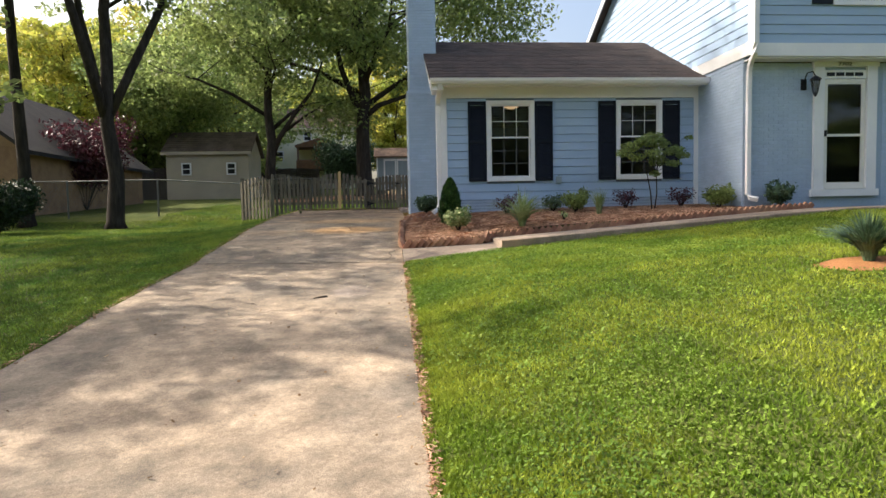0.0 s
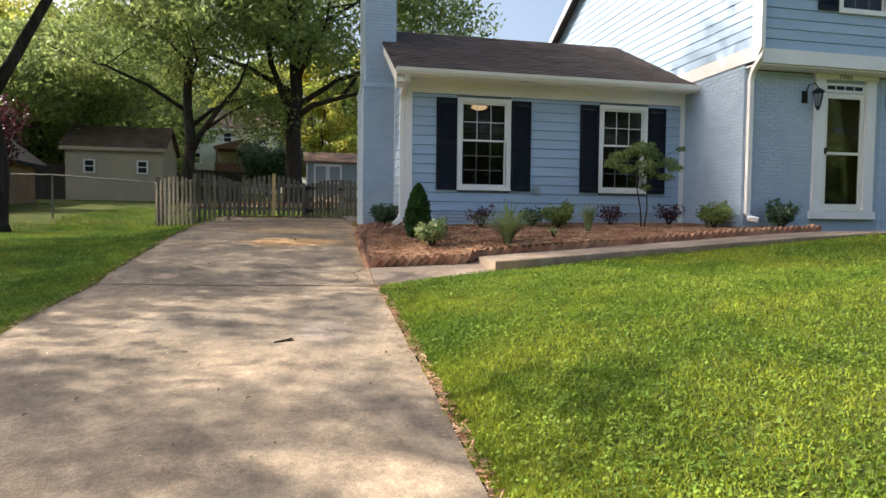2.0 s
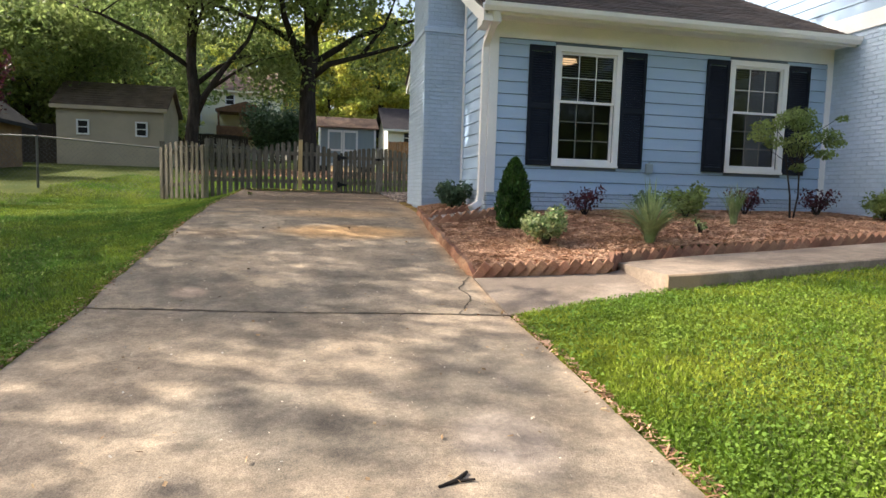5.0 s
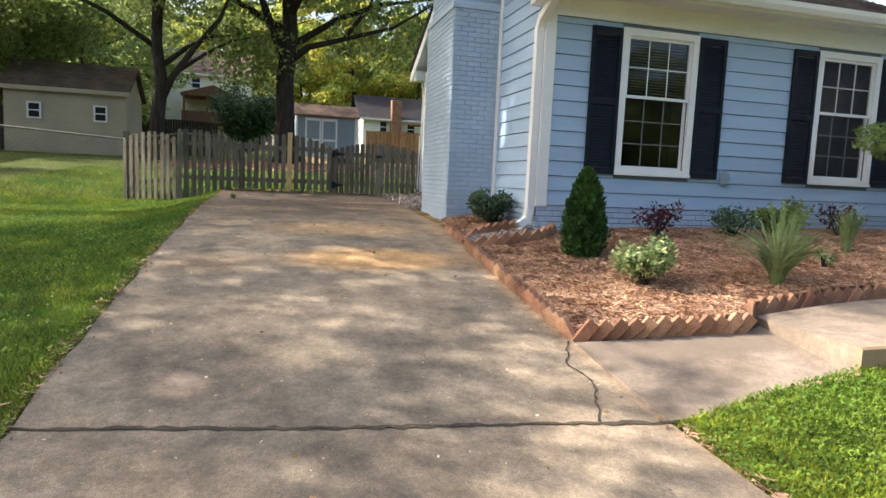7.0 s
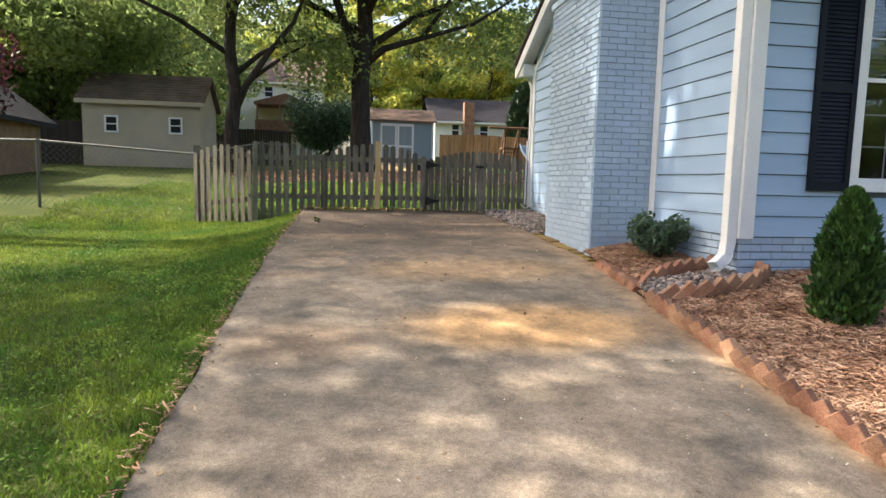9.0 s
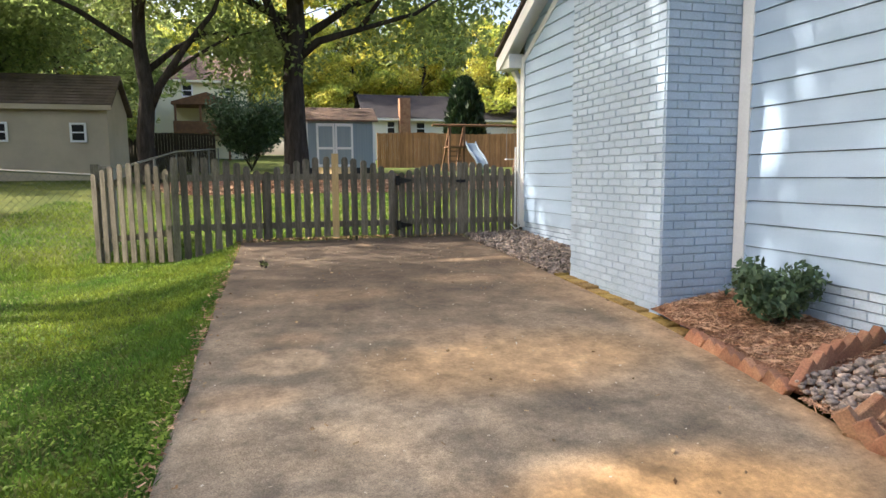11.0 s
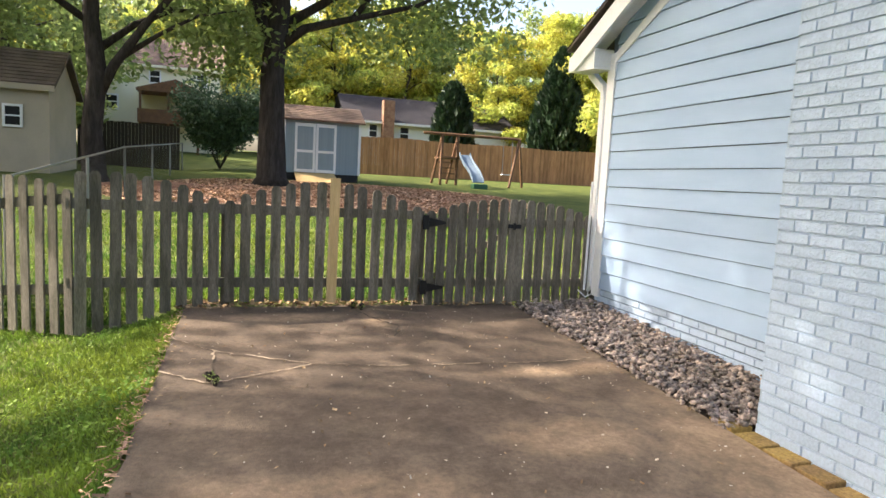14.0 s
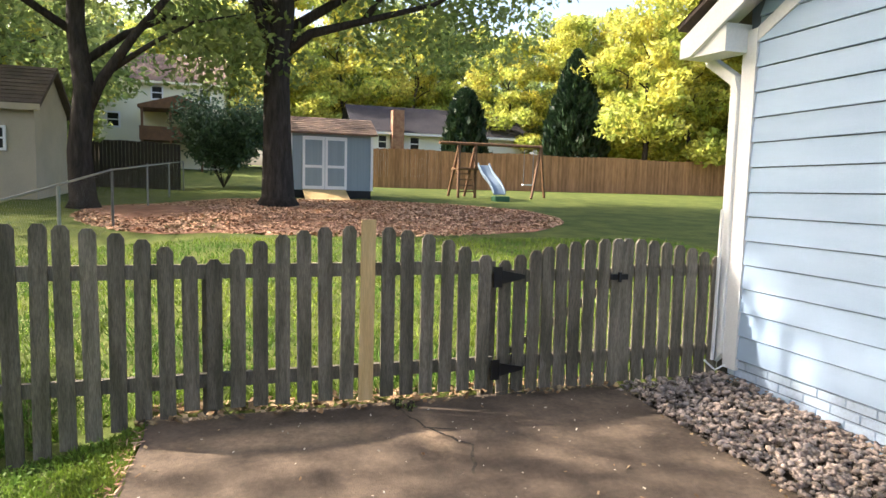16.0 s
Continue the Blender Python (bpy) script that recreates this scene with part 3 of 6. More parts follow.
WIN = [(3.60, 4.68, 2.33, 4.11), (6.55, 7.62, 2.33, 4.11)]


def framed_wall(name, y0, y1, x0, x1, z0, z1, holes, mat, label):
    """A wall along x with openings right through it."""
    bm = bmesh.new()
    xs = sorted({x0, x1, *[h[0] for h in holes], *[h[1] for h in holes]})
    for a, b in zip(xs, xs[1:]):
        spans = [(z0, z1)]
        for h in holes:
            if h[0] <= a + 1e-6 and h[1] >= b - 1e-6:
                spans = [q for s in spans for q in ((s[0], min(s[1], h[2])), (max(s[0], h[3]), s[1])) if q[1] - q[0] > 0.01]
        for c, d in spans:
            box(bm, a, b, y0, y1, c, d)
    bmesh.ops.remove_doubles(bm, verts=bm.verts, dist=0.0005)
    return tagged(part(name, bm, mat), label, "wall", kind="structure")


def inner(w, m=0.06):
    return (w[0] + m, w[1] - m, w[2] + m, w[3] - m)


wall_south = framed_wall("wall_front", HY, HY + 0.16, HX, MX, 1.2, 4.45, [inner(w) for w in WIN], MORTAR_AND_LAP_SHADE, "front wall of the low wing, pale blue lapped siding over painted brick")
bm = bmesh.new()
gable = [(HX, HY + 0.161, 1.2), (HX, EAVE_B - 0.45, 1.2), (HX, EAVE_B - 0.45, 4.62), (HX, RIDGE_Y, RIDGE_Z - 0.1), (HX, HY + 0.161, 4.62)]
wall_west = wall_prism("wall_side", gable, (0.16, 0, 0), MORTAR_AND_LAP_SHADE, "gable wall of the low wing, pale blue lapped siding")
YB = EAVE_B - 0.45
tagged(part("wall_back", boxed(HX + 0.161, 16, YB - 0.16, YB, 1.2, 4.5), SIDING), "back wall of the low wing", "wall", kind="structure")


def wing_cut(z):
    h = max(0.0, z - 4.58) / SLOPE
    return (HY + h, YB - h)


siding("s", wall_south, "x", HY, -1, HX + 0.10, MX - 0.10, SILL, 4.16, WIN)
_cut_front = lambda z: (wing_cut(z)[0], 14.40)
_cut_back = lambda z: (16.09, wing_cut(z)[1])
siding("s", wall_west, "y", HX, -1, HY + 0.12, 14.40, SILL, 6.0, cut=_cut_front)
siding("s", wall_west, "y", HX, -1, 16.09, YB - 0.10, 1.995, 6.0, lap=0.1775, cut=_cut_back)
bricks(wall_south, "x", HY, -1, HX, MX, SILL - 6 * 0.0672, SILL - 0.005, 0)
bricks(wall_west, "y", HX, -1, HY, 14.5, SILL - 7 * 0.0672, SILL - 0.005, 0)
bricks(wall_west, "y", HX, -1, 16.1, YB, 1.99 - 6 * 0.0672, 1.99, 75)

# trim of the wing
bm = bmesh.new()
box(bm, HX - 0.03, HX + 0.10, HY - 0.035, HY - 0.001, SILL - 0.02, 4.2)
box(bm, HX - 0.035, HX - 0.001, HY - 0.03, HY + 0.12, SILL - 0.02, 4.35)
box(bm, MX - 0.11, MX - 0.002, HY - 0.035, HY - 0.001, SILL - 0.25, 4.2)
box(bm, HX - 0.035, HX - 0.001, YB - 0.10, YB + 0.03, SILL - 0.02, 4.4)
box(bm, HX - 0.03, HX - 0.001, 14.40, 14.52, SILL - 0.02, 5.35)
tagged(part("trim", bm, WHITE), "white corner boards of the wing", "trim", kind="structure")
bm = bmesh.new()
box(bm, HX + 0.0, MX - 0.002, HY - 0.03, HY - 0.001, 4.165, 4.43)
box(bm, HX - 0.2, MX - 0.002, EAVE_F + 0.04, HY - 0.031, 4.40, 4.43)
tagged(part("trim", bm, WHITE), "white frieze board and soffit under the front eave", "trim", kind="structure")
# rake boards with their returns
for s, e in ((1, EAVE_F), (-1, EAVE_B)):
    bm = bmesh.new()
    X0 = HX - 0.26
    prism(bm, [(X0, e, EAVE_Z - 0.10), (X0, RIDGE_Y, RIDGE_Z - 0.02), (X0, RIDGE_Y, RIDGE_Z - 0.20), (X0, e + s * 0.12, EAVE_Z - 0.24), (X0, e, EAVE_Z - 0.24)], (0, 0, 0), (0.03, 0, 0))
    prism(bm, [(X0 + 0.031, e + s * 0.02, EAVE_Z - 0.14), (X0 + 0.031, RIDGE_Y, RIDGE_Z - 0.14), (X0 + 0.031, RIDGE_Y, RIDGE_Z - 0.16), (X0 + 0.031, e + s * 0.02, EAVE_Z - 0.16)], (0, 0, 0), (0.225, 0, 0))
    prism(bm, [(X0 + 0.031, e + s * 0.0, EAVE_Z - 0.17), (X0 + 0.031, e + s * 0.46, EAVE_Z - 0.06), (X0 + 0.031, e + s * 0.46, EAVE_Z - 0.26), (X0 + 0.031, e, EAVE_Z - 0.24)], (0, 0, 0), (0.225, 0, 0))
    prism(bm, [(HX - 0.029, e + s * 0.46, 4.36), (HX - 0.029, RIDGE_Y, RIDGE_Z - 0.17), (HX - 0.029, RIDGE_Y, RIDGE_Z - 0.30), (HX - 0.029, e + s * 0.46, 4.26)], (0, 0, 0), (0.028, 0, 0))
    tagged(part("rake_trim", bm, WHITE), "white rake board and boxed eave end", "trim", kind="structure")


def roof_plane(parent, x0, x1, ya, za, yb, zb, mat, label, rows, tab=0.33, clip=None, seed=4, over=0.012):
    """Rows of shingles from the eave up, joined; each tab a piece of its own."""
    rnd = random.Random(seed)
    verts, faces = [], []
    n = Vector((0, -(zb - za), yb - ya)).normalized()
    if n.z < 0:
        n = -n
    for r in range(rows):
        t0, t1 = r / rows, min((r + 1.12) / rows, 1)
        x = x0 - (tab / 2 if r % 2 else 0)
        while x < x1:
            a, b = max(x, x0) + 0.002, min(x + tab, x1) - 0.002
            x += tab
            if b - a < 0.02:
                continue
            y0, z0, y1, z1 = ya + (yb - ya) * t0, za + (zb - za) * t0, ya + (yb - ya) * t1, za + (zb - za) * t1
            h = over + rnd.uniform(0, 0.006)
            s = len(verts)
            verts += [(a, y0 + n.y * h, z0 + n.z * h), (b, y0 + n.y * h, z0 + n.z * h), (b, y1 + n.y * 0.003, z1 + n.z * 0.003), (a, y1 + n.y * 0.003, z1 + n.z * 0.003), (a, y0, z0), (b, y0, z0)]
            faces += [(s, s + 1, s + 2, s + 3), (s + 4, s + 5, s + 1, s)]
    return raw("shingles", verts, faces, mat, parent, label, kind="stuff")


def roof_deck(name, x0, x1, label, ya, za, ym, zm, yb, zb, mat, thick=0.03):
    bm = bmesh.new()
    prism(bm, [(x0, ya, za), (x0, ym, zm), (x0, yb, zb), (x0, yb, zb - thick), (x0, ym, zm - thick), (x0, ya, za - thick)], (0, 0, 0), (x1 - x0, 0, 0))
    return tagged(part(name, bm, mat), label, "roof", kind="structure")


roof = roof_deck("roof", HX - 0.29, MX - 0.002, "low gable roof of dark brown shingles", EAVE_F, EAVE_Z, RIDGE_Y, RIDGE_Z, EAVE_B, EAVE_Z, SHINGLE)
roof_plane(roof, HX - 0.29, MX - 0.01, EAVE_F - 0.02, EAVE_Z, RIDGE_Y, RIDGE_Z, SHINGLE, "", 28)
roof_plane(roof, HX - 0.29, MX - 0.01, EAVE_B + 0.02, EAVE_Z, RIDGE_Y, RIDGE_Z, SHINGLE, "", 28)
tagged(part("ceiling", boxed(HX + 0.161, MX - 0.01, HY + 0.161, YB - 0.161, 4.30, 4.33), ROOM), "ceiling of the wing's room", "ceiling", kind="structure")
tagged(part("floor", boxed(HX + 0.161, MX - 0.01, HY + 0.161, YB - 0.161, 1.80, 1.86), ROOM), "floor of the wing's room", "floor", kind="structure")


def gutter(x0, x1, y, z, out, label):
    g = bmesh.new()
    o = [(x0, y, z + 0.0), (x0, y, z - 0.10), (x0, y + out * 0.07, z - 0.11), (x0, y + out * 0.11, z - 0.055), (x0, y + out * 0.125, z), (x0, y + out * 0.115, z), (x0, y + out * 0.10, z - 0.052), (x0, y + out * 0.065, z - 0.10), (x0, y + out * 0.008, z - 0.092), (x0, y + out * 0.008, z)]
    prism(g, o, (0, 0, 0), (x1 - x0, 0, 0))
    return tagged(part("gutter", g, WHITE), label, "gutter")


gutter(HX - 0.28, MX - 0.005, EAVE_F - 0.005, EAVE_Z - 0.005, -1, "white metal gutter along the front eave of the wing")
tagged(part("fascia", boxed(HX - 0.20, MX - 0.005, EAVE_F + 0.0, EAVE_F + 0.038, EAVE_Z - 0.14, EAVE_Z - 0.035), WHITE), "white fascia board behind the gutter", "trim", kind="structure")


def downspout(pts, label, w=0.075):
    ob = group("downspout", *pts[-1])
    g = bmesh.new()
    prev = None
    P3 = [Vector(p) for p in pts]
    for i, p in enumerate(P3):
        d = (P3[min(i + 1, len(P3) - 1)] - P3[max(i - 1, 0)]).normalized()
        u = Vector((0, 1, 0)) if abs(d.y) < 0.6 else Vector((1, 0, 0))
        u = (u - d * u.dot(d)).normalized()
        v = d.cross(u)
        q = [g.verts.new(p + u * w / 2 * a + v * w / 2 * b) for a, b in ((1, 1), (-1, 1), (-1, -1), (1, -1))]
        if prev:
            for k in range(4):
                g.faces.new([prev[k], prev[(k + 1) % 4], q[(k + 1) % 4], q[k]])
        prev = q
    bmesh.ops.bevel(g, geom=[e for e in g.edges], offset=0.006, segments=1, affect="EDGES")
    part("pipe", g, WHITE, ob)
    e = P3[-1]
    return tagged(ob, label, "downspout")


_ox = HX - 0.085
downspout([(_ox, EAVE_F - 0.03, 4.40), (_ox, EAVE_F + 0.02, 4.30), (_ox, HY - 0.02, 4.10), (_ox, HY + 0.04, 4.0), (_ox, HY + 0.04, 1.86), (_ox - 0.03, HY + 0.03, 1.74), (_ox - 0.16, HY - 0.02, 1.66)], "white square downspout at the front corner, elbow over gravel", 0.095)
downspout([(HX + 0.03, EAVE_B + 0.02, 4.36), (HX + 0.03, EAVE_B - 0.02, 4.26), (HX - 0.02, YB + 0.09, 4.06), (HX - 0.02, YB + 0.07, 3.95), (HX - 0.02, YB + 0.07, 2.0), (HX - 0.03, YB + 0.15, 1.9)], "white downspout at the back corner of the wing", 0.08)
downspout([(MX - 0.02, 10.62, 7.2), (MX - 0.02, 10.62, 4.78), (MX + 0.0, 10.66, 4.62), (MX + 0.06, 10.92, 4.44), (MX + 0.07, 10.98, 4.3), (MX + 0.07, 10.98, 1.92), (MX + 0.09, 10.94, 1.84), (MX + 0.20, 10.84, 1.80)], "white downspout at the corner of the main house", 0.085)


def window(x0, x1, z0, z1, y, label, blinds=True):
    w = group("window", (x0 + x1) / 2, y, z0)
    tagged(w, label, "window", kind="structure")
    g = bmesh.new()
    c = 0.085
    for a in ((x0, x0 + c, z0, z1), (x1 - c, x1, z0, z1), (x0 + c, x1 - c, z1 - c, z1), (x0 + c, x1 - c, z0, z0 + c)):
        box(g, a[0], a[1], y - 0.045, y - 0.0, a[2], a[3])
    box(g, x0 - 0.005, x1 + 0.005, y - 0.062, y - 0.0455, z0 + 0.0, z0 + 0.035)
    part("window_frame", g, WHITE, w)
    a, b, c0, d = x0 + c, x1 - c, z0 + c, z1 - c
    mid = c0 + (d - c0) * 0.55
    for nm, lo, hi, yy in (("lower_sash", c0, mid + 0.02, y + 0.02), ("upper_sash", mid - 0.02, d, y - 0.012)):
        g = bmesh.new()
        s = 0.035
        box(g, a, a + s, yy, yy + 0.03, lo, hi)
        box(g, b - s, b, yy, yy + 0.03, lo, hi)
        box(g, a + s, b - s, yy, yy + 0.03, lo, lo + s)
        box(g, a + s, b - s, yy, yy + 0.03, hi - s, hi)
        sash = part(nm, g, WHITE, w)
        g = bmesh.new()
        m = 0.012
        for i in (1, 2):
            xx = a + s + (b - a - 2 * s) * i / 3
            box(g, xx - m / 2, xx + m / 2, yy + 0.012, yy + 0.02, lo + s, hi - s)
        rows = 2 if nm == "upper_sash" else 3
        for i in range(1, rows):
            zz = lo + s + (hi - lo - 2 * s) * i / rows
            box(g, a + s, b - s, yy + 0.0125, yy + 0.0195, zz - m / 2, zz + m / 2)
        part("muntin", g, WHITE if nm == "upper_sash" else MUNTIN_GREY, sash)
        g = bmesh.new()
        box(g, a + s - 0.003, b - s + 0.003, yy + 0.022, yy + 0.026, lo + s - 0.003, hi - s + 0.003)
        part("pane", g, GLASS, sash).visible_shadow = False
    if blinds:
        g = bmesh.new()
        z = d - 0.02
        while z > mid + 0.02:
            prism(g, [(a + 0.02, y + 0.075, z - 0.012), (a + 0.02, y + 0.077, z - 0.014), (a + 0.02, y + 0.100, z - 0.001), (a + 0.02, y + 0.098, z + 0.001)], (0, 0, 0), (b - a - 0.04, 0, 0))
            z -= 0.035
        box(g, a + 0.01, b - 0.01, y + 0.08, y + 0.11, mid + 0.0, mid + 0.02)
        part("blind", g, BLIND, w, "partly lowered slatted blind")
    return w


def shutter(x0, x1, z0, z1, y, label="dark navy wooden shutter fixed beside the window"):
    s = group("shutter", (x0 + x1) / 2, y, z0)
    tagged(s, label, "shutter", "window shutters")
    g = bmesh.new()
    f = 0.05
    for a in ((x0, x0 + f, z0, z1), (x1 - f, x1, z0, z1)):
        box(g, a[0], a[1], y - 0.055, y - 0.026, a[2], a[3])
    for c, d in ((z0, z0 + 0.08), (z1 - 0.08, z1), ((z0 + z1) / 2 - 0.04, (z0 + z1) / 2 + 0.04)):
        box(g, x0 + f, x1 - f, y - 0.055, y - 0.026, c, d)
    part("frame", g, NAVY, s)
    g = bmesh.new()
    z = z0 + 0.085
    while z < z1 - 0.1:
        prism(g, [(x0 + f, y - 0.030, z), (x0 + f, y - 0.048, z), (x0 + f, y - 0.034, z + 0.035), (x0 + f, y - 0.028, z + 0.035)], (0, 0, 0), (x1 - x0 - 2 * f, 0, 0))
        z += 0.036
    part("louvre", g, NAVY, s)
    return s


for w, L in zip(WIN, ("white double-hung window with a ceiling lamp lit behind it", "white double-hung window behind the young maple")):
    window(w[0], w[1], w[2], w[3], HY, L)
    shutter(w[0] - 0.41, w[0] - 0.01, w[2] + 0.0, w[3] - 0.02, HY)
    shutter(w[1] + 0.01, w[1] + 0.41, w[2] + 0.0, w[3] - 0.02, HY)

# chimney
chimney = tagged(group("chimney", 2.25, 15.3, 1.5), "broad chimney of brick painted pale blue", "chimney", kind="structure")
CX, CY0, CY1, SH = 1.93, 14.54, 16.08, 4.56
part("chimney_core", boxed(CX, HX - 0.002, CY0, CY1, 1.2, SH), JOINT, chimney)
part("chimney_core", boxed(CX + 0.05, HX + 0.02, CY0 + 0.08, CY1 - 0.08, SH + 0.001, 8.6), JOINT, chimney)
g = bmesh.new()
box(g, CX - 0.03, HX - 0.03, CY0 - 0.03, CY1 + 0.03, SH + 0.002, SH + 0.09, bevel=0.01)
part("shoulder_band", g, BRICK_PAINT, chimney, "smooth painted band")
# main house
framed_wall("wall_main_front", 11.05, 11.21, MX + 0.16, 16, 1.2, 4.50, [(10.14, 11.05, 2.0, 4.37)], JOINT, "ground floor front of the main house, brick painted pale blue")
wmf = bpy.data.objects["wall_main_front"]
bricks(wmf, "x", 11.05, -1, MX + 0.02, 9.92, 1.62, 4.50, 0, seed=6)
bricks(wmf, "x", 11.05, -1, 11.42, 16, 1.62, 4.50, 0, seed=7)
wms = wall_prism("wall_main_side", [(MX, 11.05, 1.2), (MX, 20.0, 1.2), (MX, 20.0, 7.3), (MX, 15.4, 9.6), (MX, 11.05, 7.4)], (0.16, 0, 0), JOINT, "tall side wall of the main house")
bricks(wms, "y", MX, -1, 11.05, HY - 0.002, 1.55, 4.60, 0, seed=8)


def main_cut(z):
    h = max(0.0, z - 7.3) / 0.52
    return (10.72 + h, 20.0 - h)


def above_wing(z):
    """Boards end on the wing's roof."""
    if z < RIDGE_Z:
        return (10.72, EAVE_F + (z - EAVE_Z) / SLOPE)
    return main_cut(z)


siding("s", wms, "y", MX, -1, 10.80, 20, 4.86, 9.6, cut=above_wing)
siding("s", wms, "y", MX, -1, 16.0, 20, 4.86, RIDGE_Z - 0.02, cut=lambda z: (EAVE_B - (z - EAVE_Z) / SLOPE, 20.0))
upper = framed_wall("wall_upper_front", 10.72, 11.04, MX - 0.0, 16, 4.80, 7.35, [(10.15, 11.10, 5.60, 7.0)], MORTAR_AND_LAP_SHADE, "upper floor front of the main house, pale blue lapped siding")
siding("s", upper, "x", 10.72, -1, MX + 0.02, 16, 4.80, 7.3, [(10.07, 11.18, 5.52, 7.1)])
window(10.07, 11.18, 5.52, 7.08, 10.72, "white upstairs window above the front door", False)
shutter(9.64, 10.05, 5.54, 7.04, 10.72)
shutter(11.20, 11.61, 5.54, 7.04, 10.72)
g = bmesh.new()
box(g, MX - 0.035, 16, 10.68, 10.719, 4.55, 4.80)
box(g, MX - 0.035, MX - 0.001, 10.72, 13.2, 4.60, 4.86)
box(g, MX - 0.035, MX + 0.10, 10.68, 10.719, 4.801, 7.3)
box(g, MX - 0.035, MX - 0.001, 10.72, 10.84, 4.861, 7.3)
box(g, MX + 0.0, 16, 10.72, 11.05, 4.52, 4.545)
tagged(part("trim", g, WHITE), "white band, soffit and corner boards of the overhanging upper floor", "trim", kind="structure")
mroof = roof_deck("roof", MX - 0.3, 17, "tall gable roof of the main house", 10.25, 7.1, 15.4, 9.78, 20.55, 7.1, SHINGLE)
g = bmesh.new()
for a, b in ((10.25, 15.4), (20.55, 15.4)):
    prism(g, [(MX - 0.31, a, 7.09), (MX - 0.31, b, 9.77), (MX - 0.31, b, 9.55), (MX - 0.31, a, 6.9)], (0, 0, 0), (0.03, 0, 0))
tagged(part("rake_trim", g, WHITE), "white rake boards of the main house", "trim", kind="structure")
tagged(part("wall_main_east", boxed(15.84, 16, 11.22, 20, 1.2, 7.3), SIDING), "far side wall of the main house", "wall", kind="structure")
tagged(part("wall_main_back", boxed(MX + 0.17, 15.83, 19.84, 20, 1.2, 7.3), SIDING), "back wall of the main house", "wall", kind="structure")
tagged(part("floor", boxed(MX + 0.17, 15.83, 11.22, 19.83, 1.85, 1.93), ROOM), "floor inside the main house", "floor", kind="structure")
tagged(part("ceiling", boxed(MX + 0.17, 15.83, 11.22, 19.83, 4.5, 4.6), ROOM), "ceiling inside the main house", "ceiling", kind="structure")

# front door
g = bmesh.new()
for a, b in ((9.93, 10.14), (11.05, 11.40)):
    box(g, a, min(b, a + 0.21), 10.985, 11.049, 1.9, 4.42)
box(g, 9.90, 11.29, 10.975, 11.049, 4.421, 4.515)
box(g, 9.88, 11.31, 10.96, 11.049, 1.84, 1.98)
tagged(part("door_surround", g, WHITE), "white pilasters and head round the front door", "trim", kind="structure")
door = tagged(group("door", 10.6, 11.05, 2.0), "closed dark front door behind a cream storm door", "door", kind="structure")
part("door_leaf", boxed(10.18, 11.01, 11.12, 11.16, 2.0, 4.17), NAVY, door)
g = bmesh.new()
for a in ((10.15, 10.235, 2.0, 4.18), (10.955, 11.04, 2.0, 4.18), (10.235, 10.955, 4.08, 4.18), (10.235, 10.955, 2.0, 2.12), (10.235, 10.955, 3.04, 3.09)):
    box(g, a[0], a[1], 11.03, 11.06, a[2], a[3])
storm = part("storm_door", g, CREAM, door, "cream metal storm door")
part("pane", boxed(10.23, 10.96, 11.043, 11.047, 2.11, 4.09), GLASS, storm)
part("door_handle", boxed(10.17, 10.20, 10.98, 11.03, 3.04, 3.16, bevel=0.004), BLACK, storm, "black handle")
part("threshold", boxed(10.15, 11.04, 10.97, 11.05, 1.985, 2.02), CREAM, door)
g = bmesh.new()
box(g, 10.14, 11.05, 11.02, 11.06, 4.19, 4.36)
part("transom_frame", g, WHITE, door)
g = bmesh.new()
for i in range(4):
    x = 10.2 + i * 0.2
    box(g, x, x + 0.17, 11.012, 11.019, 4.24, 4.31)
part("transom_pane", g, BLACK, door, "small dark panes")


# ---- leaves and trees ----
def leaf_cloud(rs, centres, radii, count, size, flat=0.6, hang=0.0):
    """Many small leaves, four corners each, in round clumps: returns vertices and faces."""
    centres, radii = np.asarray(centres, float), np.asarray(radii, float)
    w = radii ** 2
    pick = rs.choice(len(centres), count, p=w / w.sum())
    d = rs.normal(size=(count, 3))
    d /= np.linalg.norm(d, axis=1)[:, None]
    r = radii[pick] * (0.35 + 0.75 * rs.random(count) ** 0.6)
    p = centres[pick] + d * r[:, None] * np.array([1, 1, flat])
    a = rs.normal(size=(count, 3))
    a /= np.linalg.norm(a, axis=1)[:, None]
    b = np.cross(a, rs.normal(size=(count, 3)))
    b /= np.linalg.norm(b, axis=1)[:, None]
    s = size * (0.6 + 0.8 * rs.random(count))[:, None]
    a, b = a * s, b * s * 0.5
    q = np.stack([p - a, p + b * 0.9, p + a, p - b * 0.9], 1)
    return q.reshape(-1, 3), np.arange(count * 4).reshape(-1, 4)


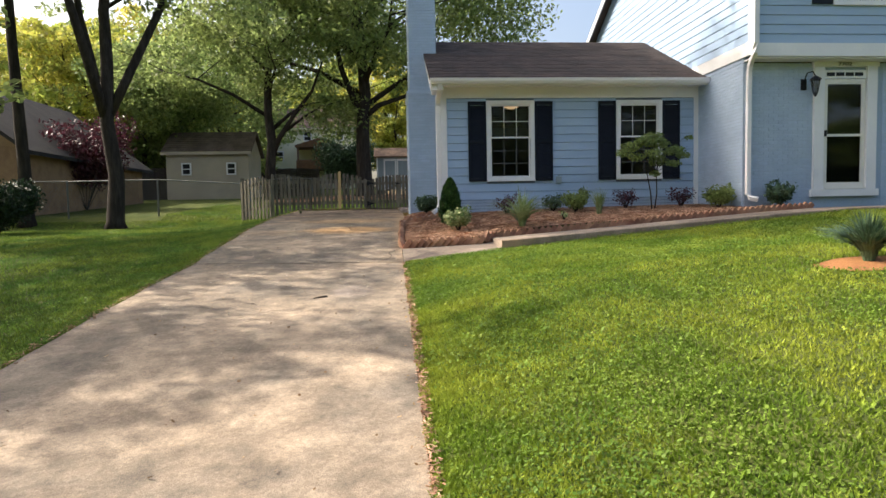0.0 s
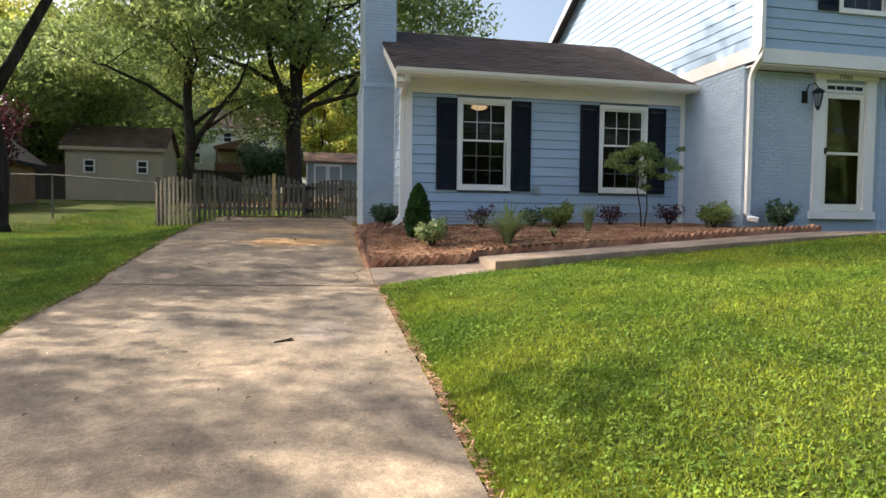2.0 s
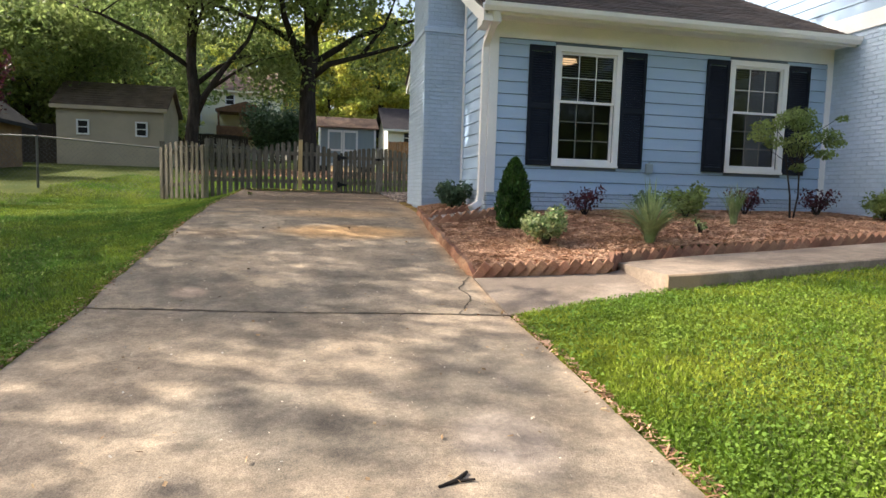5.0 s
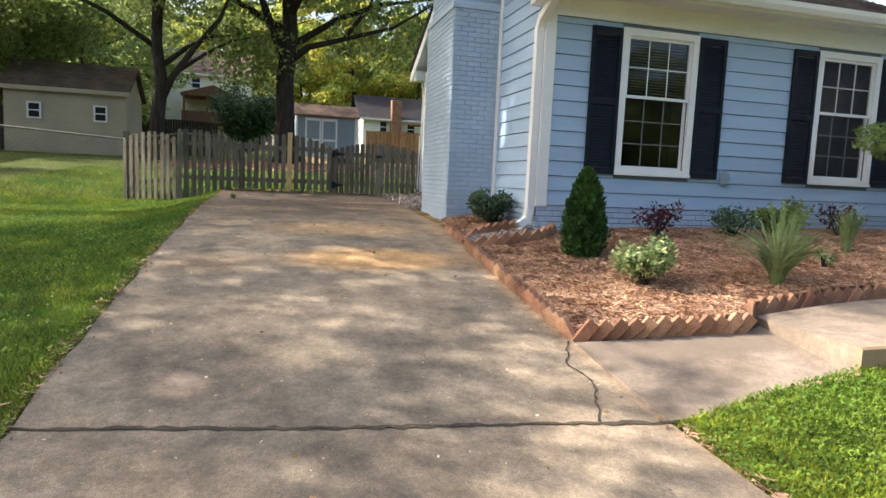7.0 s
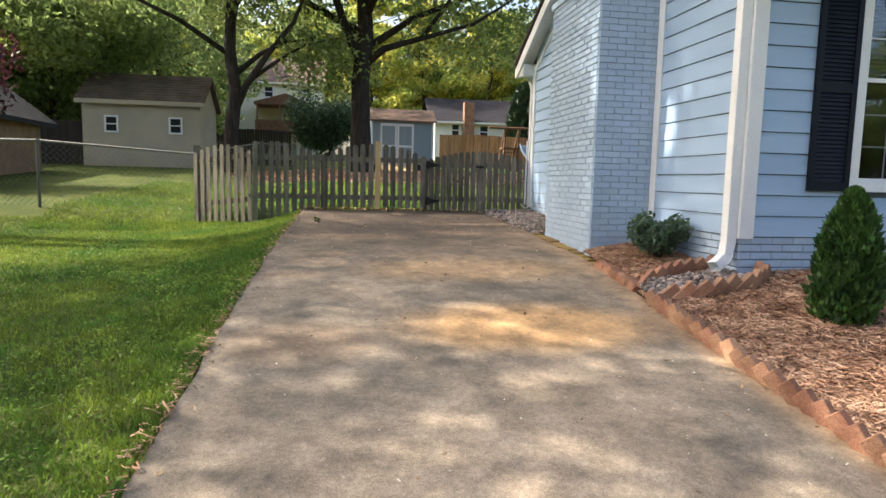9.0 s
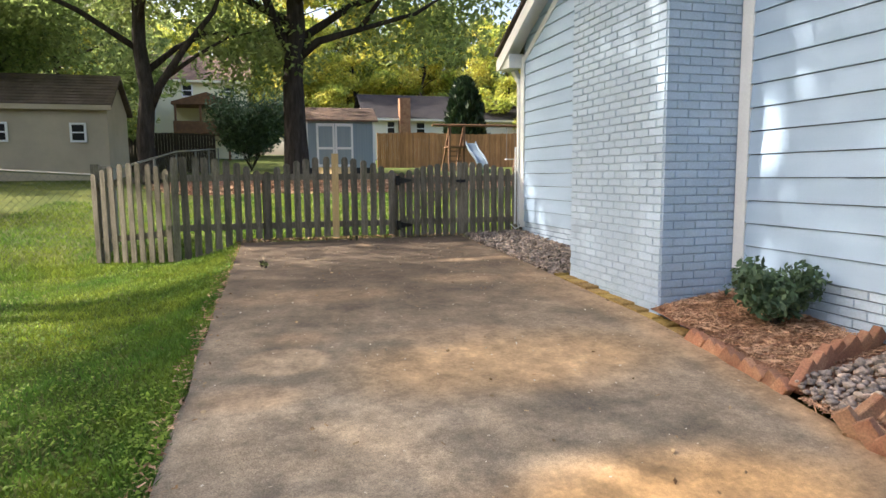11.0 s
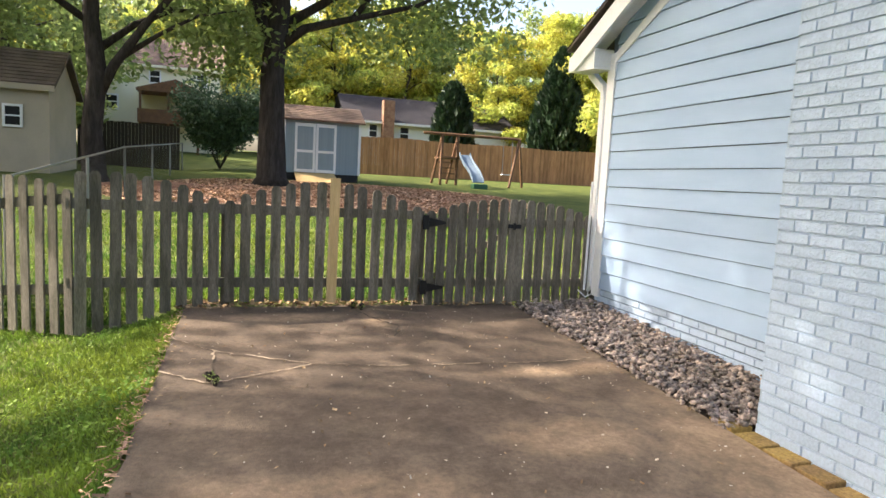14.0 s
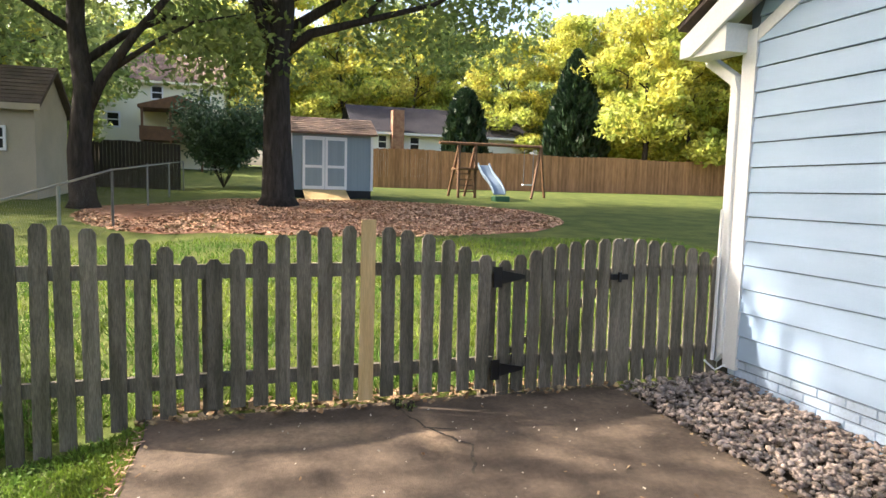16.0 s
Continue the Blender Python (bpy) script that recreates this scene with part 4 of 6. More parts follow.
def make_tree(name, label, base, height, spread, girth, leaves, size, mat, seed, first_limb=0.3, limbs=9, category="tree", lean=(0, 0), clumps=4, flat=0.55, forks=0, density=None, kind=""):
    rs = np.random.RandomState(seed)
    x, y = base
    z = float(ground_z(x, y)) - 0.1
    ob = tagged(group(name, x, y, z), label, category, kind=kind)
    g = bmesh.new()
    top = Vector((x + lean[0], y + lean[1], z + height * 0.9))
    bot = Vector((x, y, z))
    pts, rad = [], []
    for i in range(9):
        t = i / 8
        wob = Vector((rs.normal() * 0.02, rs.normal() * 0.02, 0)) * height * t * (1 if i else 0)
        pts.append(bot.lerp(top, t) + wob)
        rad.append(girth * (1 - t) ** 0.8 * 0.9 + girth * 0.08 + (girth * 0.55 if i == 0 else 0))
    pts.insert(1, bot.lerp(top, 0.025)), rad.insert(1, girth * 1.05)
    tube(g, pts, rad, 10)
    centres, radii = [], []
    for k in range(forks):
        a = k * 2.1 + 0.3
        st = Vector(pts[3])
        e = top + Vector((math.cos(a), math.sin(a), -0.05)) * spread * 0.62
        m1 = st.lerp(e, 0.35) + Vector((math.cos(a), math.sin(a), 0)) * spread * 0.10
        m2 = st.lerp(e, 0.7)
        tube(g, [st, st.lerp(m1, 0.4), m1, m2, e], [girth * 0.6, girth * 0.55, girth * 0.45, girth * 0.3, 0.02], 8)
        for c in (m2, e, m2.lerp(e, 0.5)):
            centres.append(c), radii.append(spread * 0.3)
    for k in range(limbs):
        t = first_limb + (0.92 - first_limb) * k / max(limbs - 1, 1)
        a = k * 2.4 + rs.random() * 0.8
        i = int(t * 8) + 1
        start = Vector(pts[min(i, len(pts) - 1)]).lerp(Vector(pts[min(i + 1, len(pts) - 1)]), (t * 8) % 1)
        reach = spread * (1.05 - 0.55 * (t - first_limb) / (1 - first_limb)) * (0.75 + 0.4 * rs.random())
        up = reach * (0.25 + 0.5 * t)
        end = start + Vector((math.cos(a) * reach, math.sin(a) * reach, up))
        mid = start.lerp(end, 0.5) + Vector((rs.normal() * 0.1, rs.normal() * 0.1, 0.08)) * reach
        r0 = girth * (1 - t) * 0.45 + girth * 0.06
        tube(g, [start, start.lerp(mid, 0.5) + Vector((0, 0, 0.03 * reach)), mid, end], [r0, r0 * 0.75, r0 * 0.5, r0 * 0.15], 6)
        for m in range(3):
            sp = mid.lerp(end, m / 3)
            e2 = sp + Vector((rs.normal(), rs.normal(), 0.2 + rs.random() * 0.6)) * reach * 0.26
            tube(g, [sp, sp.lerp(e2, 0.5) + Vector((0, 0, 0.05)), e2], [r0 * 0.3, r0 * 0.2, r0 * 0.06], 5)
        for m in range(clumps):
            f = 0.45 + 0.6 * m / max(clumps - 1, 1)
            c = start.lerp(end, f) + Vector(rs.normal(size=3)) * reach * 0.2
            c.z = max(c.z, start.z + reach * 0.16)
            centres.append(c), radii.append(reach * (0.22 + 0.2 * rs.random()))
    for m in range(3):
        centres.append(top + Vector(rs.normal(size=3)) * spread * 0.25), radii.append(spread * 0.35)
    part("trunk", g, BARK, ob, "", smooth=True)
    v, f = leaf_cloud(rs, centres, radii, leaves, size, flat)
    raw("crown", v, f, mat, ob)
    return ob


def bush(name, label, x, y, z, r, h, leaves, size, mat, seed, category="shrub", stems=6, flat=None, cone=0.0):
    rs = np.random.RandomState(seed)
    ob = tagged(group(name, x, y, z), label, category)
    g = bmesh.new()
    centres, radii = [], []
    for k in range(stems):
        a = k * 2.4 + rs.random()
        e = Vector((x + math.cos(a) * r * 0.6, y + math.sin(a) * r * 0.6, z + h * (0.5 + 0.35 * rs.random())))
        tube(g, [(x, y, z - 0.03), Vector((x, y, z)).lerp(e, 0.5) + Vector((0, 0, 0.04)), e], [0.012, 0.008, 0.003], 5)
        for m in range(3):
            c = Vector((x, y, z + h * 0.25)).lerp(e, 0.4 + 0.3 * m)
            centres.append(c), radii.append(min(r, h) * (0.30 + 0.16 * rs.random()))
    part("stem", g, BARK, ob)
    v, f = leaf_cloud(rs, centres, radii, leaves, size, 0.9)
    v[:, 2] = np.maximum(v[:, 2], z + 0.005)
    raw("foliage", v, f, mat, ob)
    return ob


def blades(name, label, x, y, z, n, length, width, mat, seed, spread=0.5, category="ornamental grass"):
    """A tuft of arching straps."""
    rs = np.random.RandomState(seed)
    v, f = [], []
    for k in range(n):
        a, t = rs.random() * 6.28, rs.random() ** 0.7 * spread
        L = length * (0.6 + 0.5 * rs.random())
        dx, dy = math.cos(a), math.sin(a)
        w = width * (0.7 + 0.5 * rs.random())
        s = len(v)
        bx, by = x + dx * 0.05 * rs.random(), y + dy * 0.05 * rs.random()
        for i in range(6):
            u = i / 5
            out = L * t * (u ** 1.6)
            up = L * (u - 0.55 * t * u ** 2.4)
            ww = w * (1 - u ** 3) * 0.5 + 0.0006
            px, py, pz = bx + dx * out, by + dy * out, z + up
            v += [(px - dy * ww, py + dx * ww, pz), (px + dy * ww, py - dx * ww, pz + 0.002)]
        f += [(s + 2 * i, s + 2 * i + 1, s + 2 * i + 3, s + 2 * i + 2) for i in range(5)]
    ob = tagged(raw(name, v, f, mat), label, category)
    return ob


# ---- picket fence ----
def fence_top(x):
    """Scalloped tops of the pickets along the fence."""
    k = (x - 0.70) / 1.05
    if x > 0.70:
        return 2.68 + 0.20 * max(0.0, math.sin(min(max((x - 0.70) / 1.95, 0), 1) * math.pi)) ** 0.7
    u = ((x - 0.70) / 1.82) % 1.0
    return 2.72 + 0.24 * max(0.0, math.sin(u * math.pi)) ** 0.75


FY = 19.12


def picket(parent, x, y, z0, z1, w, mat=None, turn=0.0, seed=0, dog=True, label=""):
    rnd = random.Random(seed)
    g = bmesh.new()
    t = 0.018
    lean = rnd.uniform(-0.012, 0.012)
    c, s = math.cos(turn), math.sin(turn)
    o = [(-w / 2, z0), (w / 2, z0), (w / 2, z1 - (0.03 if dog else 0)), (w / 2 - 0.022, z1), (-w / 2 + 0.022, z1), (-w / 2, z1 - (0.03 if dog else 0))]
    pts = [(x + (u + lean * (z - z0)) * c, y + (u + lean * (z - z0)) * s, z) for u, z in o]
    prism(g, pts, (0, 0, 0), (-s * -t, -c * t, 0) if turn == 0 else (s * t, -c * t, 0))
    return part("picket", g, mat or FENCE, parent, label)


def fence_ground(x):
    return float(ground_z(x, FY - 0.2)) if x < -1.3 else float(drive_z(FY)) + 0.02


fence = tagged(group("picket_fence", -0.3, FY, 1.8), "weathered grey wooden picket fence with scalloped top behind the driveway", "fence")
rail_y0, rail_y1 = FY + 0.001, FY + 0.04
for z in (1.98, 2.64):
    part("rail", boxed(-2.35, 0.72, rail_y0, rail_y1, z, z + 0.085), FENCE, fence)
xk = -2.25
i = 0
while xk < 0.66:
    if abs(xk + 0.165) > 0.06:
        picket(fence, xk, FY, fence_ground(xk) + 0.03, fence_top(xk), 0.088, seed=i)
    xk += 0.131
    i += 1
picket(fence, -0.165, FY - 0.02, 1.84, 3.0, 0.092, NEW_WOOD, seed=77, dog=False, label="fresh yellow pine picket")
for xx in (-1.10, 0.70):
    part("post", boxed(xx - 0.045, xx + 0.045, rail_y1, rail_y1 + 0.09, 1.7, 2.66), FENCE, fence)
# the far left run that turns towards the lawn
CORN = (-3.36, 19.86)
L0, L1 = Vector((-2.33, FY + 0.02, 0)), Vector((CORN[0], CORN[1], 0))
_d = (L1 - L0)
_n = 8
for k in range(_n + 1):
    p = L0 + _d * (k / _n)
    picket(fence, p.x, p.y - 0.0, float(ground_z(p.x, p.y)) + 0.03, 2.74 + 0.17 * max(0.0, math.sin((k / _n * 0.85 + 0.12) * math.pi)) ** 0.8 - 0.02, 0.088, turn=math.atan2(-_d.y, -_d.x), seed=200 + k)
_dir = _d.normalized()
_nn = Vector((-_dir.y, _dir.x, 0))
_nn = _nn if _nn.y > 0 else -_nn
for z in (1.80, 2.56):
    g = bmesh.new()
    a, b = L0 + _nn * 0.002, L1 + _nn * 0.002
    prism(g, [(a.x, a.y, z + 0.12), (b.x, b.y, z - 0.02), (b.x, b.y, z + 0.065), (a.x, a.y, z + 0.205)], (0, 0, 0), tuple(_nn * 0.038))
    part("rail", g, FENCE, fence)
part("post", boxed(CORN[0] - 0.05, CORN[0] + 0.05, CORN[1] + 0.03, CORN[1] + 0.13, 1.25, 2.88), FENCE, fence)
# a short run of the same fence going back from the corner
for k in range(1, 26):
    yk = CORN[1] + 0.05 + 0.131 * k
    if k < 8:
        picket(fence, CORN[0] - 0.0, yk, float(ground_z(CORN[0], yk)) + 0.03, 2.86, 0.088, turn=radians(90), seed=300 + k)
part("rail", boxed(CORN[0] + 0.001, CORN[0] + 0.04, CORN[1] + 0.13, CORN[1] + 1.1, 2.50, 2.585), FENCE, fence)
gate = tagged(group("fence_gate", 1.3, FY, 1.8), "closed weathered picket gate with black strap hinges", "gate")
xk, i = 0.79, 0
while xk < 1.66:
    picket(gate, xk, FY, 1.80, fence_top(xk), 0.088, seed=400 + i)
    xk += 0.108
    i += 1
for z in (1.98, 2.58):
    part("rail", boxed(0.75, 1.68, rail_y0, rail_y1, z, z + 0.085), FENCE, gate)
g = bmesh.new()
prism(g, [(0.76, FY - 0.024, 2.02), (0.76, FY - 0.024, 2.66 - 0.6), (1.66, FY - 0.024, 2.60), (1.66, FY - 0.024, 2.53)], (0, 0.05, 0), (0, 0.064, 0))
part("brace", g, FENCE, gate)
for z in (2.62, 1.98):
    g = bmesh.new()
    box(g, 0.70, 0.76, FY - 0.028, FY - 0.0195, z - 0.07, z + 0.07)
    prism(g, [(0.762, FY - 0.028, z - 0.045), (0.762, FY - 0.028, z + 0.045), (0.93, FY - 0.028, z + 0.012), (0.93, FY - 0.028, z - 0.012)], (0, 0, 0), (0, 0.008, 0))
    part("hinge", g, BLACK, gate, "black strap hinge")
g = bmesh.new()
box(g, 1.60, 1.74, FY - 0.032, FY - 0.0195, 2.585, 2.625)
box(g, 1.655, 1.675, FY - 0.05, FY - 0.033, 2.57, 2.64)
part("latch", g, BLACK, gate, "black gate latch")
side = tagged(group("picket_fence", 2.1, FY, 1.8), "weathered picket fence panel against the house wall", "fence")
xk = 1.745
while xk < 2.56:
    picket(side, xk, FY, 1.83, fence_top(xk), 0.088, seed=500 + int(xk * 100))
    xk += 0.112
for z in (1.98, 2.60):
    part("rail", boxed(1.71, 2.66, rail_y0, rail_y1, z, z + 0.085), FENCE, side)
part("post", boxed(2.60, 2.70, FY - 0.02, FY + 0.02 - 0.021 + 0.001, 1.8, 2.70), FENCE, side)
tagged(part("pvc_pipe", tube(bmesh.new(), [(2.52, FY - 0.035, 1.95), (2.53, FY - 0.03, 3.1)], 0.014, 8), WHITE), "white plastic pipe standing against the fence", "pipe")
tagged(part("cable", tube(bmesh.new(), [(2.45, FY - 0.03, 1.95), (2.52, FY - 0.07, 1.88), (2.60, FY - 0.1, 1.93)], 0.008, 6), WHITE), "short white cable entering the wall", "cable")


# ---- brick edging ----
def edging(points, step, height, label, z_of, n=None, lean=0.35, seed=5, yaw=0.0):
    ob = tagged(group("brick_edging", points[0][0], points[0][1], float(z_of(*points[0]))), label, "brick edging")
    rnd = random.Random(seed)
    g = bmesh.new()
    w, h, d = 0.092, 0.20, 0.057
    box(g, -w / 2, w / 2, -d / 2, d / 2, -h * 0.5, h * 0.5, bevel=0.005)
    bmesh.ops.recalc_face_normals(g, faces=g.faces)
    me = bpy.data.meshes.new("brick")
    g.to_mesh(me), g.free()
    me.materials.append(RED_BRICK)
    for (x0, y0), (x1, y1) in zip(points, points[1:]):
        L = math.hypot(x1 - x0, y1 - y0)
        k = max(1, round(L / step))
        a = math.atan2(y1 - y0, x1 - x0)
        for i in range(k):
            t = (i + 0.5) / k
            x, y = x0 + (x1 - x0) * t, y0 + (y1 - y0) * t
            z = float(z_of(x, y))
            b = new("brick", me)
            b.parent = ob
            m = pose(x + rnd.uniform(-0.006, 0.006), y + rnd.uniform(-0.008, 0.008), z + height + rnd.uniform(-0.008, 0.008), 0, 0, math.degrees(a) + yaw)
            m = m @ pose(0, 0, 0, rnd.uniform(-5, 5), math.degrees(lean) + rnd.uniform(-5, 5), rnd.uniform(-4, 4))
            b.matrix_basis = Matrix.Translation(-Vector(ob.location)) @ m
    return ob


zs = lambda x, y: drive_z(y)
edging([(1.69, 12.0 + 0.62), (1.62, 9.90)], 0.118, 0.035, "leaning red bricks on end, a sawtooth edge beside the driveway", zs, lean=-0.7, yaw=24)
edging([(1.66, 9.86), (2.35, 9.80), (3.05, 9.76)], 0.108, 0.045, "slanted red bricks in a sawtooth along the concrete apron", lambda x, y: drive_z(y) + 0.05 * (x - 1.6), lean=0.72, seed=6, yaw=-18)
edging([(3.07, 9.80), (3.30, 10.02), (4.2, 10.16), (8.0, 10.06), (9.3, 10.12)], 0.108, 0.035, "slanted red bricks in a sawtooth along the raised walkway", lambda x, y: walk_top(max(x, 3.2)) - 0.02, lean=0.72, seed=7)
edging([(1.75, 13.05), (1.79, 14.0)], 0.10, -0.01, "leaning red bricks beside the chimney bed", zs, lean=-0.6, seed=8)
edging([(1.80, 13.02), (2.1, 13.12), (2.55, 13.18)], 0.11, 0.045, "tumbled red bricks round the downspout gravel", lambda x, y: bed_z(x, y), lean=0.9, seed=9)
edging([(1.74, 12.60), (2.1, 12.50), (2.5, 12.54), (2.75, 12.72), (2.78, 12.88)], 0.115, 0.045, "tumbled red bricks on the mulch side of the downspout gravel", lambda x, y: bed_z(x, y), lean=0.85, seed=10)
pav = tagged(group("brick_pavers", 1.85, 15, 1.6), "row of mossy flat bricks between driveway and chimney", "pavers")
_pm = material("mossy_brick", (0.20, 0.115, 0.06), 0.9, (0.32, 0.21, 0.06), 1.2, 60, 0.3, 0.5, 60, thing=0.3, coord="World")
yk = 14.05
while yk < 16.15:
    xr = float(drive_right(yk)) + 0.012
    p = part("brick", boxed(xr, min(xr + 0.16, CX - 0.004), yk, yk + 0.195, float(drive_z(yk)) - 0.05, float(drive_z(yk)) + 0.012 + 0.006 * math.sin(yk * 9), bevel=0.005), _pm, pav)
    yk += 0.205


# ---- gravel ----
def pebbles(name, label, spots, size, seed):
    rs = np.random.RandomState(seed)
    g = bmesh.new()
    bmesh.ops.create_icosphere(g, subdivisions=1, radius=1)
    bv = np.array([v.co[:] for v in g.verts])
    bf = np.array([[v.index for v in f.verts] for f in g.faces])
    g.free()
    V, F = [], []
    for k, (x, y, z) in enumerate(spots):
        s = size * (0.55 + 0.9 * rs.random() ** 1.5)
        q = bv * (1 + 0.12 * rs.normal(size=(len(bv), 1)))
        q = q * np.array([1.0, 0.6 + 0.3 * rs.random(), 0.38 + 0.25 * rs.random()]) * s
        a, b = rs.random() * 6.28, rs.normal() * 0.35
        ca, sa, cb, sb = math.cos(a), math.sin(a), math.cos(b), math.sin(b)
        q = q @ np.array([[cb, 0, -sb], [0, 1, 0], [sb, 0, cb]]) @ np.array([[ca, sa, 0], [-sa, ca, 0], [0, 0, 1]])
        V.append(q + np.array([x, y, z + s * 0.25]))
        F.append(bf + k * len(bv))
    return tagged(raw(name, np.concatenate(V), np.concatenate(F), ROCK, smooth=True), label, "gravel", kind="stuff")


_rs = np.random.RandomState(3)
spots = []
for k in range(5200):
    y = 16.1 + (19.08 - 16.1) * _rs.random()
    x0 = float(drive_right(y)) - 0.03 + 0.05 * _rs.random()
    x = x0 + (HX - 0.02 - x0) * _rs.random()
    if x > CX or y > 16.12:
        spots.append((x, y, float(drive_z(y)) - 0.02 + 0.05 * _rs.random() + 0.04 * (x - 1.7)))
pebbles("river_gravel", "grey and tan river pebbles between driveway and house wall", spots, 0.022, 4)
spots = []
for k in range(600):
    x, y = 1.74 + 0.85 * _rs.random(), 12.62 + 0.40 * _rs.random()
    spots.append((x, y, float(bed_z(x, y)) + 0.01 + 0.03 * _rs.random()))
pebbles("river_gravel", "pale pebbles under the downspout's mouth", spots, 0.026, 5)
g = bmesh.new()
_v = [g.verts.new((x, y, float(drive_z(y)) - 0.045 + 0.04 * (x - 1.7))) for x, y in ((1.70, 16.1), (HX, 16.1), (HX, 19.1), (1.68, 19.1))]
g.faces.new(_v)
tagged(part("gravel_bed", g, CRACK), "dark earth under the pebbles", "earth", kind="structure")


# ---- mulch needles, grass, litter ----
def flakes(name, label, n, where, height, size, mat, seed, cat):
    rs = np.random.RandomState(seed)
    xy = where(rs, n)
    n = len(xy)
    z = height(xy[:, 0], xy[:, 1])
    a = rs.random(n) * 6.28
    L, w = size[0] * (0.5 + rs.random(n)), size[1] * (0.6 + 0.8 * rs.random(n))
    tilt = rs.normal(size=n) * 0.22
    dx, dy = np.cos(a), np.sin(a)
    p = np.stack([xy[:, 0], xy[:, 1], z + 0.008 + rs.random(n) * 0.012], -1)
    u = np.stack([dx * L / 2, dy * L / 2, tilt * L / 2], -1)
    v = np.stack([-dy * w / 2, dx * w / 2, rs.normal(size=n) * 0.3 * w], -1)
    q = np.stack([p - u - v, p + u - v, p + u + v, p - u + v], 1).reshape(-1, 3)
    return tagged(raw(name, q, np.arange(4 * n).reshape(-1, 4), mat), label, cat, kind="stuff")


def in_bed(rs, n):
    x = 1.7 + 7.6 * rs.random(n) ** 1.25
    y = 9.8 + 3.1 * rs.random(n)
    k = y > bed_front(x) + 0.04
    x2, y2 = 1.85 + 0.75 * rs.random(n // 14), 13.1 + 1.4 * rs.random(n // 14)
    return np.concatenate([np.stack([x[k], y[k]], -1), np.stack([x2, y2], -1)])


flakes("mulch_needles", "loose reddish pine straw and bark chips on the bed", 95000, in_bed, bed_z, (0.05, 0.005), STRAW, 11, "mulch")


def turf(name, label, n, where, tall, mat, seed):
    rs = np.random.RandomState(seed)
    xy = where(rs, n)
    n = len(xy)
    x, y = xy[:, 0], xy[:, 1]
    clump = np.array([noise.noise((a * 1.7, b * 1.7, 0)) for a, b in zip(x[::8], y[::8])]).repeat(8)[:n]
    if len(clump) < n:
        clump = np.concatenate([clump, np.zeros(n - len(clump))])
    z = ground_z(x, y) - 0.004
    h = tall * (0.45 + 0.75 * rs.random(n)) * (1 + 0.5 * clump)
    a = rs.random(n) * 6.28
    w = 0.0055 + 0.005 * rs.random(n)
    lean = rs.random(n) * 1.15
    b = rs.random(n) * 6.28
    p = np.stack([x, y, z], -1)
    s = np.stack([np.cos(a) * w, np.sin(a) * w, np.zeros(n)], -1)
    t = np.stack([np.cos(b) * lean * h, np.sin(b) * lean * h, h], -1)
    q = np.stack([p - s, p + s, p + t], 1).reshape(-1, 3)
    return tagged(raw(name, q, np.arange(3 * n).reshape(-1, 3), mat), label, "grass", kind="stuff")


def right_lawn(rs, n):
    y = -1.5 + 10.6 * rs.random(n)
    x = 1.63 + 11 * rs.random(n) ** 1.7
    k = (y < lawn_front(x) + 0.05) & (x > 1.64 + 0.05 * np.sin(y * 9) * rs.random(n))
    bare = ((x - 5.95) / 0.5) ** 2 + ((y - 4.5) / 0.3) ** 2 > 1
    return np.stack([x, y], -1)[k & bare]


def left_lawn(rs, n):
    y = 1.0 + 18.9 * rs.random(n) ** 0.8
    x = drive_left(y) + 0.02 - 9 * rs.random(n) ** 1.9
    k = (x < drive_left(y) - 0.02 * rs.random(n)) & ~((y > 19.1) & (x > -2.3))
    return np.stack([x, y], -1)[k]


def back_lawn(rs, n):
    y = 19.3 + 8 * rs.random(n) ** 1.5
    x = -6 + 14 * rs.random(n)
    return np.stack([x, y], -1)


turf("lawn_grass", "sunlit yellow green lawn with clover in front of the house", 360000, right_lawn, 0.034, GRASS, 21)
turf("lawn_grass", "green lawn beside the driveway, shade put into its colour", 250000, left_lawn, 0.045, GRASS_PAINTED_SHADE, 22)
turf("lawn_grass", "green grass behind the picket fence", 60000, back_lawn, 0.08, GRASS_PAINTED_SHADE, 23)


CLOVER = material("clover_leaf", (0.12, 0.21, 0.03), 0.6, (0.21, 0.30, 0.045), 1.2, 6, 0.2, 0.0, island=0.35, coord="World", through_light=0.35, spec=0.2)


def near_right(rs, n):
    p = right_lawn(rs, n)
    k = np.array([noise.noise((a * 0.9, b * 0.9, 5)) for a, b in p])
    return p[k + rs.normal(size=len(p)) * 0.25 > -0.15]


def near_left(rs, n):
    p = left_lawn(rs, n)
    k = np.array([noise.noise((a * 0.9, b * 0.9, 5)) for a, b in p])
    return p[k + rs.normal(size=len(p)) * 0.25 > 0.05]


flakes("clover", "patches of clover leaves in the sunny lawn", 150000, near_right, lambda x, y: ground_z(x, y) + 0.018, (0.013, 0.012), CLOVER, 24, "clover")
flakes("clover", "patches of clover leaves in the shaded lawn", 80000, near_left, lambda x, y: ground_z(x, y) + 0.022, (0.015, 0.014), CLOVER, 25, "clover")


def on_drive(rs, n):
    y = 0.5 + 18.4 * rs.random(n)
    x = -1.5 + 3.1 * rs.random(n)
    e = rs.random(n) < 0.35
    x = np.where(e, np.where(rs.random(n) < 0.5, drive_left(y) + 0.03 + 0.08 * rs.random(n), drive_right(y) - 0.03 - 0.06 * rs.random(n)), x)
    return np.stack([x, y], -1)


